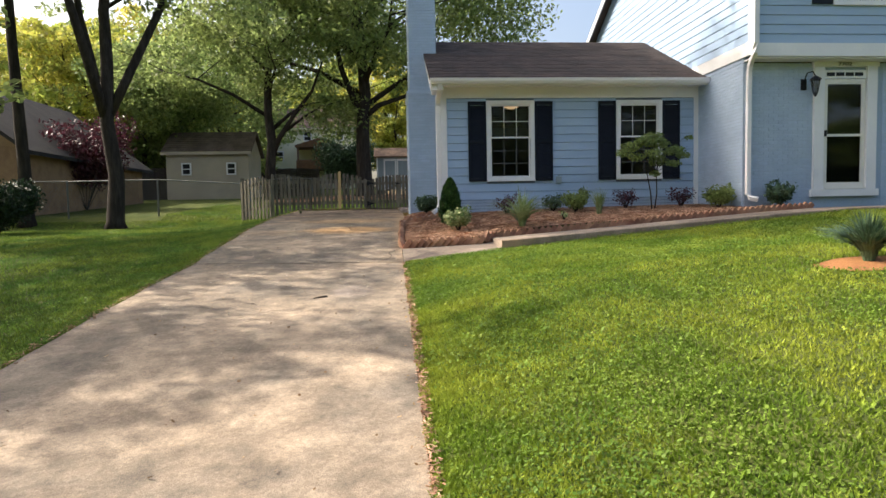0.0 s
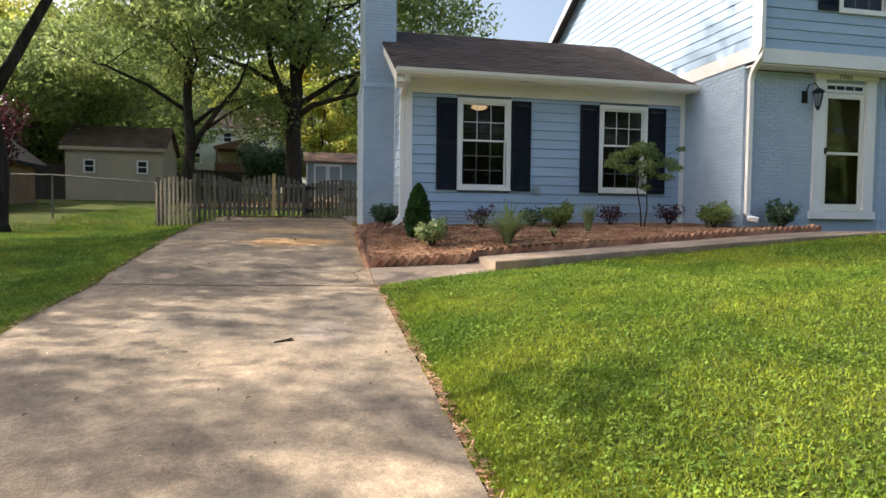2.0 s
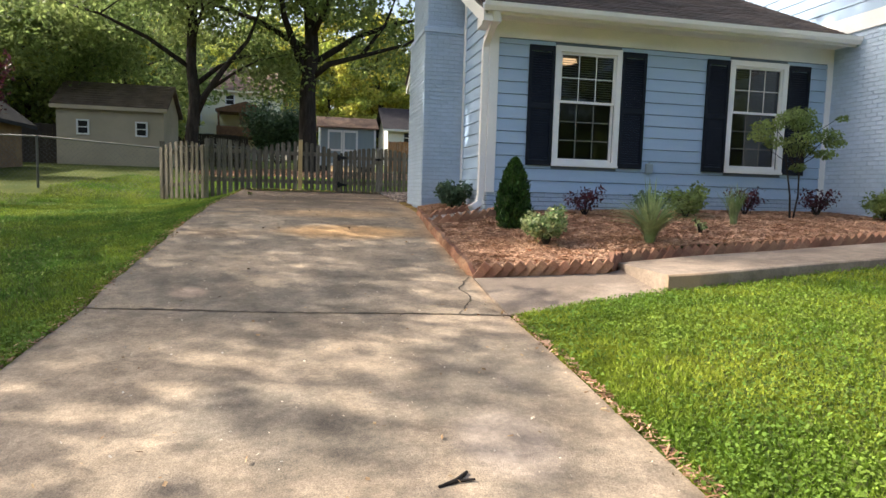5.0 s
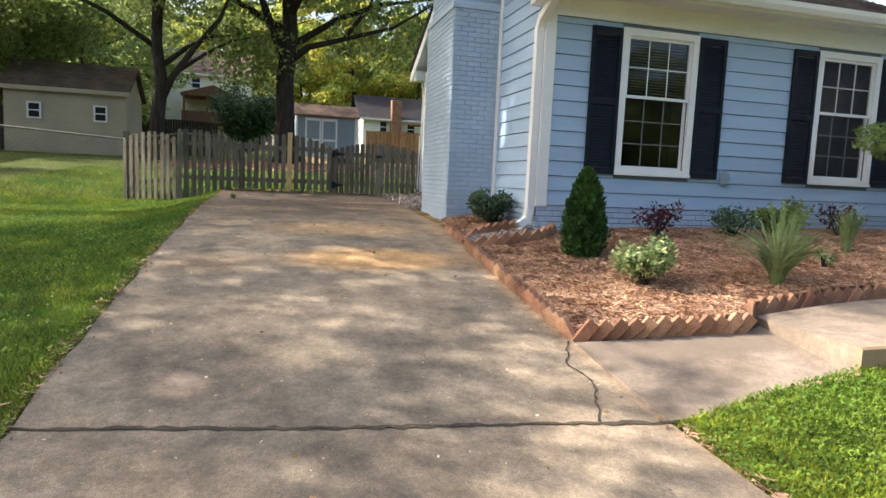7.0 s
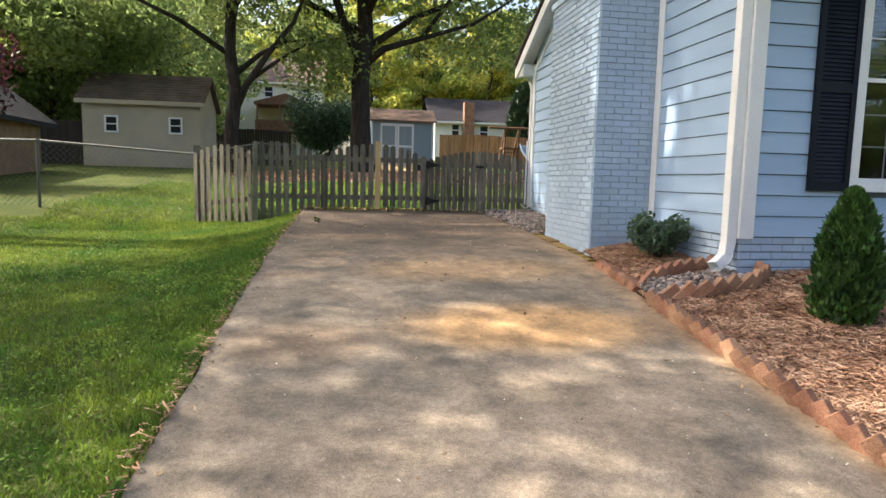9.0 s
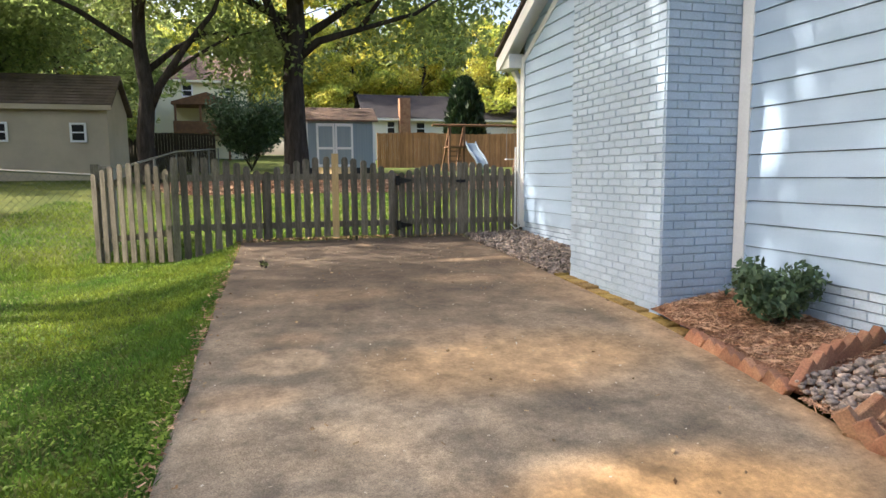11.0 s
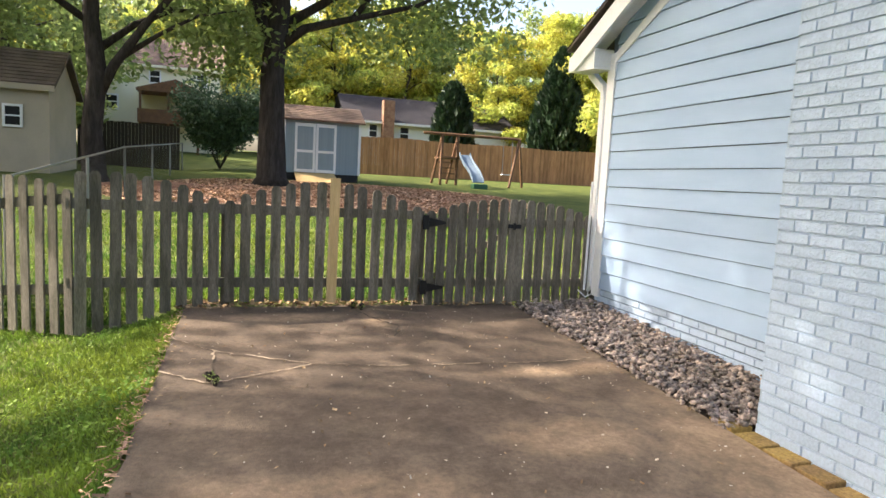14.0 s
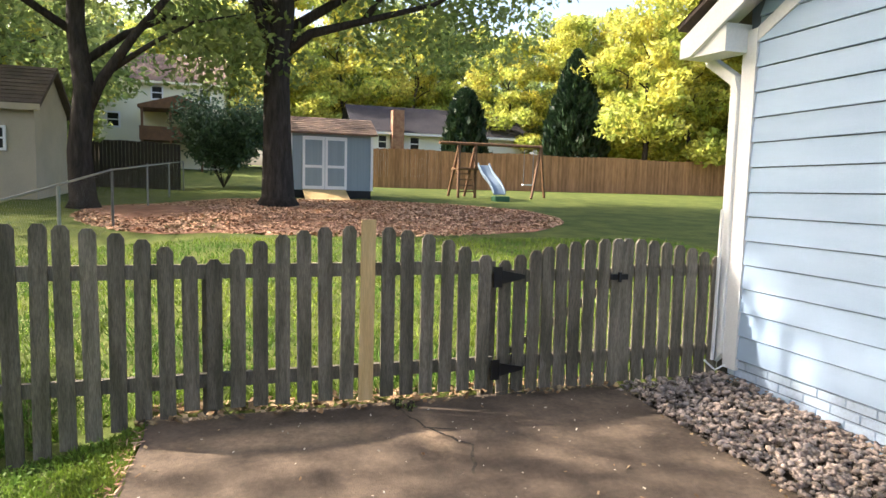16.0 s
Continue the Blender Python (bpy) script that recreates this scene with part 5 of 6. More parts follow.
flakes("leaf_litter", "small dark seeds and leaf bits scattered on the driveway", 700, on_drive, lambda x, y: drive_z(y), (0.022, 0.010), DEAD, 12, "leaf litter")


def far_drive(rs, n):
    y = 4 + 15 * rs.random(n) ** 0.7
    return np.stack([-1.45 + 3.1 * rs.random(n), y], -1)


flakes("petals", "pale fallen petals and chips on the driveway", 900, far_drive, lambda x, y: drive_z(y) - 0.003, (0.012, 0.007), PETAL, 16, "leaf litter")
for _x, _y in ((-1.16, 17.28), (-1.12, 17.22), (0.03, 19.0), (0.1, 18.95)):
    bush("weed", "small green weed growing from a crack", _x, _y, float(drive_z(_y)), 0.045, 0.07, 60, 0.011, LEAF, int(_y * 100) % 97, "weed", stems=4)


def fence_foot(rs, n):
    return np.stack([-1.5 + 3.2 * rs.random(n), 19.02 + 0.3 * rs.random(n)], -1)


flakes("leaf_litter", "dry leaves and dirt along the foot of the fence", 700, fence_foot, lambda x, y: drive_z(y) + 0.01, (0.04, 0.02), DEAD, 15, "leaf litter")


def drive_edges(rs, n):
    y = -1 + 20 * rs.random(n)
    right = rs.random(n) < 0.5
    y = np.where(right, -1 + 9.6 * rs.random(n), y)
    x = np.where(right, 1.63 + 0.06 * rs.random(n) ** 2, drive_left(y) - 0.12 * rs.random(n) ** 2)
    return np.stack([x, y], -1)


flakes("edge_litter", "dry reddish straw caught along the driveway's edges", 4500, drive_edges, lambda x, y: ground_z(x, y) + 0.012, (0.05, 0.006), STRAW, 13, "leaf litter")
g = bmesh.new()
tube(g, [(0.54, 6.24, 0.712), (0.62, 6.27, 0.718), (0.68, 6.33, 0.725)], [0.006, 0.011, 0.007], 6)
tube(g, [(0.62, 6.27, 0.718), (0.70, 6.27, 0.72)], [0.008, 0.005], 5)
tagged(part("twig", g, BARK), "short dark forked twig lying on the driveway", "twig")
bm = bmesh.new()
_c = [bm.verts.new((5.95 + 0.5 * math.cos(a) * (1 + 0.12 * math.sin(a * 5)), 4.5 + 0.3 * math.sin(a), float(ground_z(5.95 + 0.5 * math.cos(a), 4.5 + 0.3 * math.sin(a))) + 0.004)) for a in [k * math.pi / 16 for k in range(32)]]
bm.faces.new(_c)
tagged(part("bare_soil", bm, CLAY), "patch of bare orange clay in the lawn", "earth", kind="structure")
blades("lily_turf", "clump of dark strap-leaved lily turf on bare clay in the lawn", 6.0, 4.6, float(ground_z(6.0, 4.6)), 800, 0.52, 0.013, LEAF_GREY, 31, 0.9)

# ---- plants in the bed ----
bz = lambda x, y: float(bed_z(x, y))


def conifer(name, label, x, y, z, r, h, leaves, size, mat, seed, category, point=1.3):
    rs = np.random.RandomState(seed)
    ob = tagged(group(name, x, y, z), label, category)
    t = rs.random(leaves) ** 0.8
    a = rs.random(leaves) * 6.28
    prof = np.where(t < 0.25, 0.75 + t, 1.0) * (1 - np.clip(t - 0.2, 0, 1) / 0.8 * (0.55 + 0.45 * t ** 2)) ** (1 / point)
    lump = 1 + 0.10 * np.sin(a * 5 + t * 14) + 0.08 * np.sin(a * 9 - t * 23)
    rr = r * prof * lump * (0.70 + 0.42 * rs.random(leaves) ** 1.6)
    p = np.stack([x + np.cos(a) * rr, y + np.sin(a) * rr, z + h * t], -1)
    up = np.stack([np.cos(a) * 0.5, np.sin(a) * 0.5, np.ones(leaves)], -1) + rs.normal(size=(leaves, 3)) * 0.35
    up /= np.linalg.norm(up, axis=1)[:, None]
    sd = np.cross(up, rs.normal(size=(leaves, 3)))
    sd /= np.linalg.norm(sd, axis=1)[:, None]
    s = size * (0.6 + 0.8 * rs.random(leaves))[:, None]
    q = np.stack([p - up * s * 0.6, p + sd * s * 0.35, p + up * s, p - sd * s * 0.35], 1).reshape(-1, 3)
    g = bmesh.new()
    tube(g, [(x, y, z - 0.05), (x, y, z + h * 0.9)], [r * 0.12, 0.004], 7)
    part("trunk", g, BARK, ob)
    # Closed dark green shell inside the leaves, at 0.72 of their radius.
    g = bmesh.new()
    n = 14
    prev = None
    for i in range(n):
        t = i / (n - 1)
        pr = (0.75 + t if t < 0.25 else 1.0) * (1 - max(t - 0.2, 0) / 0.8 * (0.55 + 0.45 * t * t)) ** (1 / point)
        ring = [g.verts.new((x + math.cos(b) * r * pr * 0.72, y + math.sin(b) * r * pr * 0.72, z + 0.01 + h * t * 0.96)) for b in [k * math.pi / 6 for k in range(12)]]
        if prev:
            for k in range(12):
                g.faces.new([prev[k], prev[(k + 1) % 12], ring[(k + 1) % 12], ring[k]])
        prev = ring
    part("inner_shell", g, LEAF_DARK, ob, smooth=True)
    raw("foliage", q, np.arange(4 * leaves).reshape(-1, 4), mat, ob)
    return ob


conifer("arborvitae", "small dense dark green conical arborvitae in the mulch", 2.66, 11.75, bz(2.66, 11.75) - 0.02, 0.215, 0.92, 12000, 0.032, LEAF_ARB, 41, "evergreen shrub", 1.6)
bush("variegated_shrub", "small round shrub with cream-edged leaves in the mulch", 2.70, 10.65, bz(2.7, 10.65), 0.30, 0.46, 2400, 0.028, LEAF_VAR, 42, stems=10)
blades("iris_clump", "clump of long grey green iris leaves by the brick edge", 3.85, 10.38, bz(3.85, 10.38), 190, 0.74, 0.024, LEAF_IRIS, 43, 0.95)
bush("rosemary", "bushy grey green shrub beside the chimney", 2.32, 13.75, bz(2.3, 13.75), 0.34, 0.45, 2600, 0.03, LEAF_GREY, 44, stems=10)
bush("loropetalum", "sparse shrub with dark purple leaves near the wall", 3.95, 12.35, bz(3.95, 12.35), 0.32, 0.44, 420, 0.028, LEAF_RED, 45, stems=8)
bush("loropetalum", "sparse shrub with dark purple green leaves near the wall", 4.95, 12.3, bz(4.95, 12.3), 0.34, 0.42, 700, 0.028, LEAF_GREY, 46, stems=8)
bush("shrub", "dark green leafy shrub against the wall", 5.35, 12.0, bz(5.35, 12.0), 0.34, 0.48, 1800, 0.032, LEAF, 47, stems=9)
blades("grass_clump", "upright tuft of fine green grass in the bed", 5.62, 11.3, bz(5.62, 11.3), 150, 0.55, 0.012, LEAF_IRIS, 48, 0.4)
bush("loropetalum", "sparse shrub with dark purple leaves near the maple", 6.55, 12.3, bz(6.55, 12.3), 0.30, 0.42, 420, 0.028, LEAF_RED, 49, stems=8)
bush("loropetalum", "sparse shrub with dark purple leaves near the corner", 7.75, 12.2, bz(7.75, 12.2), 0.34, 0.45, 480, 0.028, LEAF_RED, 50, stems=8)
bush("shrub", "green leafy shrub near the downspout of the main house", 8.15, 11.35, bz(8.15, 11.35), 0.36, 0.48, 1900, 0.034, LEAF, 51, stems=9)
bush("hydrangea", "green broad-leaved shrub against the painted brick", 9.05, 10.72, bz(9.05, 10.72) - 0.02, 0.30, 0.52, 900, 0.05, LEAF_GREY, 52, stems=8)
bush("small_weed", "tiny pale green seedling in the mulch", 4.75, 10.75, bz(4.75, 10.75), 0.12, 0.2, 60, 0.03, LEAF_VAR, 53, stems=4)

maple = tagged(group("japanese_maple", 6.95, 11.8, bz(6.95, 11.8)), "young japanese maple with two thin stems and airy green crown", "tree")
_z = bz(6.95, 11.8)
for pts, rad in (([(6.93, 11.8, _z - 0.03), (6.90, 11.8, _z + 0.35), (6.83, 11.82, _z + 0.75), (6.72, 11.8, _z + 1.15)], [0.016, 0.013, 0.010, 0.005]),
                 ([(6.98, 11.8, _z - 0.03), (7.03, 11.79, _z + 0.35), (7.02, 11.8, _z + 0.8), (7.12, 11.8, _z + 1.3)], [0.014, 0.012, 0.010, 0.005])):
    part("trunk", tube(bmesh.new(), pts, rad, 7), BARK, maple)
for e in ((6.35, 11.7, 1.25), (6.6, 12.0, 1.42), (6.9, 11.6, 1.5), (7.3, 11.9, 1.4), (7.65, 11.7, 1.3), (7.75, 11.85, 1.55), (7.0, 12.0, 1.1), (7.5, 11.8, 1.05), (6.45, 11.85, 1.05)):
    part("branch", tube(bmesh.new(), [(6.95, 11.8, _z + 0.75), ((6.95 + e[0]) / 2, (11.8 + e[1]) / 2, _z + e[2] * 0.85), (e[0], e[1], _z + e[2])], [0.008, 0.005, 0.002], 5), BARK, maple)
_mc = [(6.3, 11.75, 1.18), (6.5, 11.9, 1.32), (6.75, 11.7, 1.42), (6.95, 11.8, 1.5), (7.15, 11.9, 1.38), (7.4, 11.75, 1.22), (7.6, 11.8, 1.12), (7.75, 11.85, 1.5), (6.9, 11.6, 1.15), (7.1, 11.9, 1.02), (6.6, 11.8, 1.1), (7.35, 11.7, 0.95), (7.0, 11.8, 0.75)]
v, f = leaf_cloud(np.random.RandomState(60), [(a, b, _z + c) for a, b, c in _mc], [0.17, 0.2, 0.22, 0.22, 0.2, 0.2, 0.14, 0.09, 0.2, 0.2, 0.17, 0.15, 0.12], 3600, 0.028, 0.5)
raw("crown", v, f, LEAF, maple)
tagged(part("bed_pipe", tube(bmesh.new(), [(5.22, HY - 0.05, 2.26), (5.22, HY - 0.05, 2.44)], 0.02, 8), SHED_GREY), "small grey outlet cover on the siding", "outlet")
tagged(part("outlet_box", boxed(5.16, 5.28, HY - 0.075, HY - 0.028, 2.27, 2.42, bevel=0.008), SHED_GREY), "grey outdoor socket box on the siding", "outlet")


# ---- porch lamps and house number ----
def wall_lamp(x, y, z, label):
    ob = tagged(group("porch_lamp", x, y, z), label, "wall lamp", "porch lamps")
    part("wall_plate", boxed(x - 0.06, x + 0.06, y - 0.03, y - 0.002, z - 0.12, z + 0.10, bevel=0.008), BLACK, ob)
    g = bmesh.new()
    tube(g, [(x, y - 0.03, z + 0.05), (x + 0.02, y - 0.09, z + 0.20), (x + 0.08, y - 0.17, z + 0.22), (x + 0.12, y - 0.2, z + 0.12)], 0.012, 7)
    part("arm", g, BLACK, ob)
    c = Vector((x + 0.12, y - 0.2, z))
    g = bmesh.new()
    tube(g, [c + Vector((0, 0, 0.05)), c + Vector((0, 0, -0.2))], [0.085, 0.045], 8)
    part("glass", g, GLASS, ob).visible_shadow = False
    g = bmesh.new()
    tube(g, [c + Vector((0, 0, 0.05)), c + Vector((0, 0, 0.09)), c + Vector((0, 0, 0.13))], [0.115, 0.08, 0.02], 8)
    part("cap", g, BLACK, ob)
    g = bmesh.new()
    tube(g, [c + Vector((0, 0, -0.2)), c + Vector((0, 0, -0.25)), c + Vector((0, 0, -0.28))], [0.05, 0.03, 0.008], 8)
    for k in range(8):
        a = k * math.pi / 4
        tube(g, [c + Vector((math.cos(a) * 0.088, math.sin(a) * 0.088, 0.05)), c + Vector((math.cos(a) * 0.047, math.sin(a) * 0.047, -0.2))], 0.004, 4)
    part("cage", g, BLACK, ob)
    return ob


wall_lamp(9.72, 11.04, 4.08, "black lantern on a curved arm beside the front door")
wall_lamp(11.58, 11.04, 4.08, "black lantern on a curved arm, the door's other side")
_t = bpy.data.curves.new("number", "FONT")
_t.body, _t.size, _t.extrude = "7702", 0.13, 0.004
_to = new("tmp", _t)
_me = bpy.data.meshes.new_from_object(_to)
bpy.data.objects.remove(_to)
_me.transform(Matrix.Translation((10.40, 10.968, 4.435)) @ pose(0, 0, 0, 90) @ Matrix.Diagonal((1.15, 0.75, 1, 1)))
tagged(mesh_object("house_number", _me, BLACK), "black house number over the front door", "house number")
# a ceiling lamp seen through the window of the wing
lampob = tagged(group("ceiling_lamp", 4.5, 14.6, 4.25), "lit flush ceiling lamp in the room", "ceiling lamp")
_em = bpy.data.materials.new("lamp_glow")
_em.use_nodes = True
_em.node_tree.nodes["Principled BSDF"].inputs["Emission Color"].default_value = (1, 0.62, 0.32, 1)
_em.node_tree.nodes["Principled BSDF"].inputs["Emission Strength"].default_value = 1.2
g = bmesh.new()
tube(g, [(4.5, 14.6, 4.295), (4.5, 14.6, 4.25), (4.5, 14.6, 4.215)], [0.17, 0.18, 0.10], 20)
part("diffuser", g, _em, lampob)


# ---- beyond the fence ----
def gz(x, y):
    return float(ground_z(x, y))


def simple_window(parent, x0, x1, z0, z1, y, out=-1, shutters=False):
    w = group("window", (x0 + x1) / 2, y, z0)
    w.parent = parent
    w.matrix_parent_inverse = Matrix.Translation(-world_place(parent))
    g = bmesh.new()
    c = (x1 - x0) * 0.13
    for a in ((x0, x0 + c, z0, z1), (x1 - c, x1, z0, z1), (x0 + c, x1 - c, z1 - c, z1), (x0 + c, x1 - c, z0, z0 + c), (x0 + c, x1 - c, (z0 + z1) / 2 - c / 3, (z0 + z1) / 2 + c / 3)):
        box(g, a[0], a[1], y - 0.06, y - 0.002, a[2], a[3])
    part("window_frame", g, WHITE, w)
    part("pane", boxed(x0 + c, x1 - c, y - 0.03, y - 0.004, z0 + c, z1 - c), BLACK, w)
    return w


def house(name, label, x0, x1, y0, y1, z, h, ridge, along, wall, roof_mat, over=0.4, windows=(), category="house"):
    """A plain house with a gable roof whose ridge runs along x or y."""
    ob = tagged(group(name, (x0 + x1) / 2, y0, z), label, category)
    g = bmesh.new()
    if along == "x":
        ym = (y0 + y1) / 2
        prism(g, [(x0, y0, z - 0.3), (x0, y1, z - 0.3), (x0, y1, z + h), (x0, ym, z + h + ridge), (x0, y0, z + h)], (0, 0, 0), (x1 - x0, 0, 0))
        part("wall", g, wall, ob)
        g = bmesh.new()
        k = ridge / (ym - y0) * over
        prism(g, [(x0 - over, y0 - over, z + h - k + 0.02), (x0 - over, ym, z + h + ridge + 0.02), (x0 - over, y1 + over, z + h - k + 0.02), (x0 - over, y1 + over, z + h - k + 0.14), (x0 - over, ym, z + h + ridge + 0.16), (x0 - over, y0 - over, z + h - k + 0.14)], (0, 0, 0), (x1 - x0 + 2 * over, 0, 0))
        r = part("roof", g, roof_mat, ob)
        roof_plane(r, x0 - over, x1 + over, y0 - over - 0.02, z + h - k + 0.145, ym, z + h + ridge + 0.165, roof_mat, "", max(8, int((ym - y0) / 0.16)), tab=0.5, over=0.02)
        g = bmesh.new()
        box(g, x0 - over, x1 + over, y0 - over - 0.03, y0 - over - 0.001, z + h - k - 0.05, z + h - k + 0.13)
        part("fascia", g, wall, ob)
    else:
        xm = (x0 + x1) / 2
        prism(g, [(x0, y0, z - 0.3), (x1, y0, z - 0.3), (x1, y0, z + h), (xm, y0, z + h + ridge), (x0, y0, z + h)], (0, 0, 0), (0, y1 - y0, 0))
        part("wall", g, wall, ob)
        g = bmesh.new()
        k = ridge / (xm - x0) * over
        prism(g, [(x0 - over, y0 - over, z + h - k + 0.02), (xm, y0 - over, z + h + ridge + 0.02), (x1 + over, y0 - over, z + h - k + 0.02), (x1 + over, y0 - over, z + h - k + 0.16), (xm, y0 - over, z + h + ridge + 0.18), (x0 - over, y0 - over, z + h - k + 0.16)], (0, 0, 0), (0, y1 - y0 + 2 * over, 0))
        part("roof", g, roof_mat, ob)
    for w in windows:
        simple_window(ob, *w, y0)
    return ob


# Brown shed shingle made darker: the shade on this roof is in its colour.
OUT_ROOF_SHADED = material("painted_shade_outbuilding_shingle", (0.13, 0.095, 0.08), 0.95, (0.08, 0.06, 0.052), 1.5, 50, 0.3, 0.5, 40, coord="World")
garage = house("outbuilding", "long beige outbuilding with brown shingle roof and two small windows", -11.25, -6.65, 36.0, 39.4, 2.3, 3.05, 1.15, "x", BEIGE, OUT_ROOF_SHADED, 0.2,
               [(-10.4, -9.86, 4.02, 4.72), (-7.9, -7.36, 4.02, 4.72)], "outbuilding")

# the garden shed
shed = tagged(group("garden_shed", 2.1, 38.5, 2.9), "grey garden shed with white double doors and shingle roof", "shed")
SX0, SX1, SY0, SY1, SZ = 0.60, 3.60, 38.5, 40.9, 3.10
g = bmesh.new()
prism(g, [(SX0, SY0, SZ), (SX0, SY1, SZ), (SX0, SY1, SZ + 2.04), (SX0, (SY0 + SY1) / 2, SZ + 2.62), (SX0, SY0, SZ + 2.04)], (0, 0, 0), (SX1 - SX0, 0, 0))
part("wall", g, SHED_GREY, shed)
g = bmesh.new()
for a, b in ((SY0 - 0.18, (SY0 + SY1) / 2), (SY1 + 0.18, (SY0 + SY1) / 2)):
    prism(g, [(SX0 - 0.15, a, SZ + 2.0), (SX0 - 0.15, b, SZ + 2.66), (SX0 - 0.15, b, SZ + 2.72), (SX0 - 0.15, a, SZ + 2.06)], (0, 0, 0), (SX1 - SX0 + 0.3, 0, 0))
_sr = part("roof", g, SHED_ROOF, shed)
roof_plane(_sr, SX0 - 0.15, SX1 + 0.15, SY0 - 0.2, SZ + 2.065, (SY0 + SY1) / 2, SZ + 2.73, SHED_ROOF, "", 8)
for a in ((SX0, SX0 + 0.08), (SX1 - 0.08, SX1)):
    part("corner_board", boxed(a[0], a[1], SY0 - 0.02, SY0 - 0.001, SZ, SZ + 2.02), WHITE, shed)
part("corner_board", boxed(SX1 + 0.001, SX1 + 0.02, SY0, SY0 + 0.08, SZ, SZ + 2.02), WHITE, shed)
for s, xa in enumerate((1.04, 1.85)):
    g = bmesh.new()
    xb = xa + 0.79
    c = 0.09
    for a in ((xa, xa + c, SZ + 0.03, SZ + 1.93), (xb - c, xb, SZ + 0.03, SZ + 1.93), (xa + c, xb - c, SZ + 0.03, SZ + 0.15), (xa + c, xb - c, SZ + 0.80, SZ + 0.90), (xa + c, xb - c, SZ + 1.8, SZ + 1.93)):
        box(g, a[0], a[1], SY0 - 0.035, SY0 - 0.012, a[2], a[3])
    d = part("shed_door", g, WHITE, shed, "white framed shed door")
    part("door_panel", boxed(xa + c, xb - c, SY0 - 0.02, SY0 - 0.002, SZ + 0.15, SZ + 1.8), SHED_GREY, d)
g = bmesh.new()
prism(g, [(1.05, SY0 - 0.01, SZ + 0.02), (1.05, SY0 - 1.2, gz(1, SY0 - 1.2) + 0.03), (1.05, SY0 - 1.2, gz(1, SY0 - 1.2)), (1.05, SY0 - 0.01, SZ - 0.04)], (0, 0, 0), (1.55, 0, 0))
tagged(part("shed_ramp", g, NEW_WOOD), "pale wooden ramp in front of the shed doors", "ramp")
# One black box for the skids and the painted shade of the gap.
part("skids_and_gap_shade", boxed(SX0 + 0.05, SX1 - 0.05, SY0 + 0.05, SY1 - 0.05, 2.6, SZ - 0.001), BLACK, shed, "skids below, the gap's shade put in as black")

# tall cedar fence at the back, and its dark neighbour
def board_fence(name, x0, x1, y, mat, h, label, w=0.14, ys=0.0):
    ob = tagged(group(name, (x0 + x1) / 2, y, gz((x0 + x1) / 2, y)), label, "fence")
    g = bmesh.new()
    x = x0
    rnd = random.Random(9)
    while x < x1:
        yy = y + ys * (x - x0)
        z = gz(x, yy)
        hh = h + rnd.uniform(-0.02, 0.02) + 0.04 * math.sin(x * 0.9)
        prism(g, [(x, yy, z - 0.05), (x + w - 0.008, yy, z - 0.05), (x + w - 0.008, yy, z + hh), (x, yy, z + hh)], (0, 0, 0), (0, 0.02, 0))
        x += w
    part("board", g, mat, ob, kind="stuff")
    g = bmesh.new()
    for k in range(int((x1 - x0) / 2.4) + 1):
        xx = min(x0 + 2.4 * k, x1 - 0.1)
        yy = y + ys * (xx - x0)
        box(g, xx, xx + 0.09, yy + 0.021, yy + 0.11, gz(xx, yy) - 0.05, gz(xx, yy) + h)
    part("post", g, mat, ob, kind="stuff")
    return ob


board_fence("board_fence", 6.0, 36, 52, CEDAR, 2.3, "tall orange brown cedar board fence at the back of the yard")
board_fence("board_fence", -7.6, -3.6, 44, DARK_BOARD, 1.9, "dark stained board fence by the neighbour's yard")
board_fence("board_fence", -28, -11.4, 37, DARK_BOARD, 1.8, "dark board fence beyond the chain link")

# houses
ranch = house("ranch_house", "low white house with dark roof and brick chimney behind the fence", 7.4, 21.2, 64, 72, 4.2, 3.55, 2.2, "x", OFFWHITE, DARK_ROOF, 0.5,
              [(8.85, 9.65, 6.3, 7.45), (11.4, 12.3, 6.2, 7.4), (15.6, 16.7, 6.2, 7.4)])
part("chimney", boxed(9.9, 10.8, 63.2, 63.99, 4.0, 9.3), RED_BRICK, ranch, "reddish brown brick chimney")
white = house("two_storey_house", "pale yellow two storey house among the trees", -11.4, -2.6, 68, 76, 4.3, 6.7, 2.5, "x", PALE, SHED_ROOF, 0.4,
              [(-7.8, -6.9, 9.5, 10.6), (-4.4, -3.5, 9.5, 10.6), (-10.9, -9.9, 7.3, 8.5)])
g = bmesh.new()
prism(g, [(-8.3, 65, 8.8), (-5.6, 65, 9.6), (-3.6, 65, 8.8), (-3.6, 65, 8.6), (-8.3, 65, 8.6)], (0, 0, 0), (0, 2.99, 0))
for x in (-8.1, -6.2, -4.1):
    box(g, x, x + 0.16, 65.05, 65.21, 4.0, 8.6)
box(g, -8.2, -3.8, 65.0, 67.9, 6.3, 6.45)
box(g, -8.2, -3.8, 65.0, 65.04, 6.451, 7.3)
part("porch", g, PLAY_WOOD, white, "covered brown wooden porch")
nb = house("brick_house", "tan brick neighbouring house with dark roof", -17.5, -10.7, 21.0, 31, 0.9, 3.2, 2.6, "y", TAN_BRICK, DARK_ROOF, 0.4)
part("downspout", tube(bmesh.new(), [(-10.62, 20.9, 1.0), (-10.62, 20.9, 4.0)], 0.06, 6), WHITE, nb)


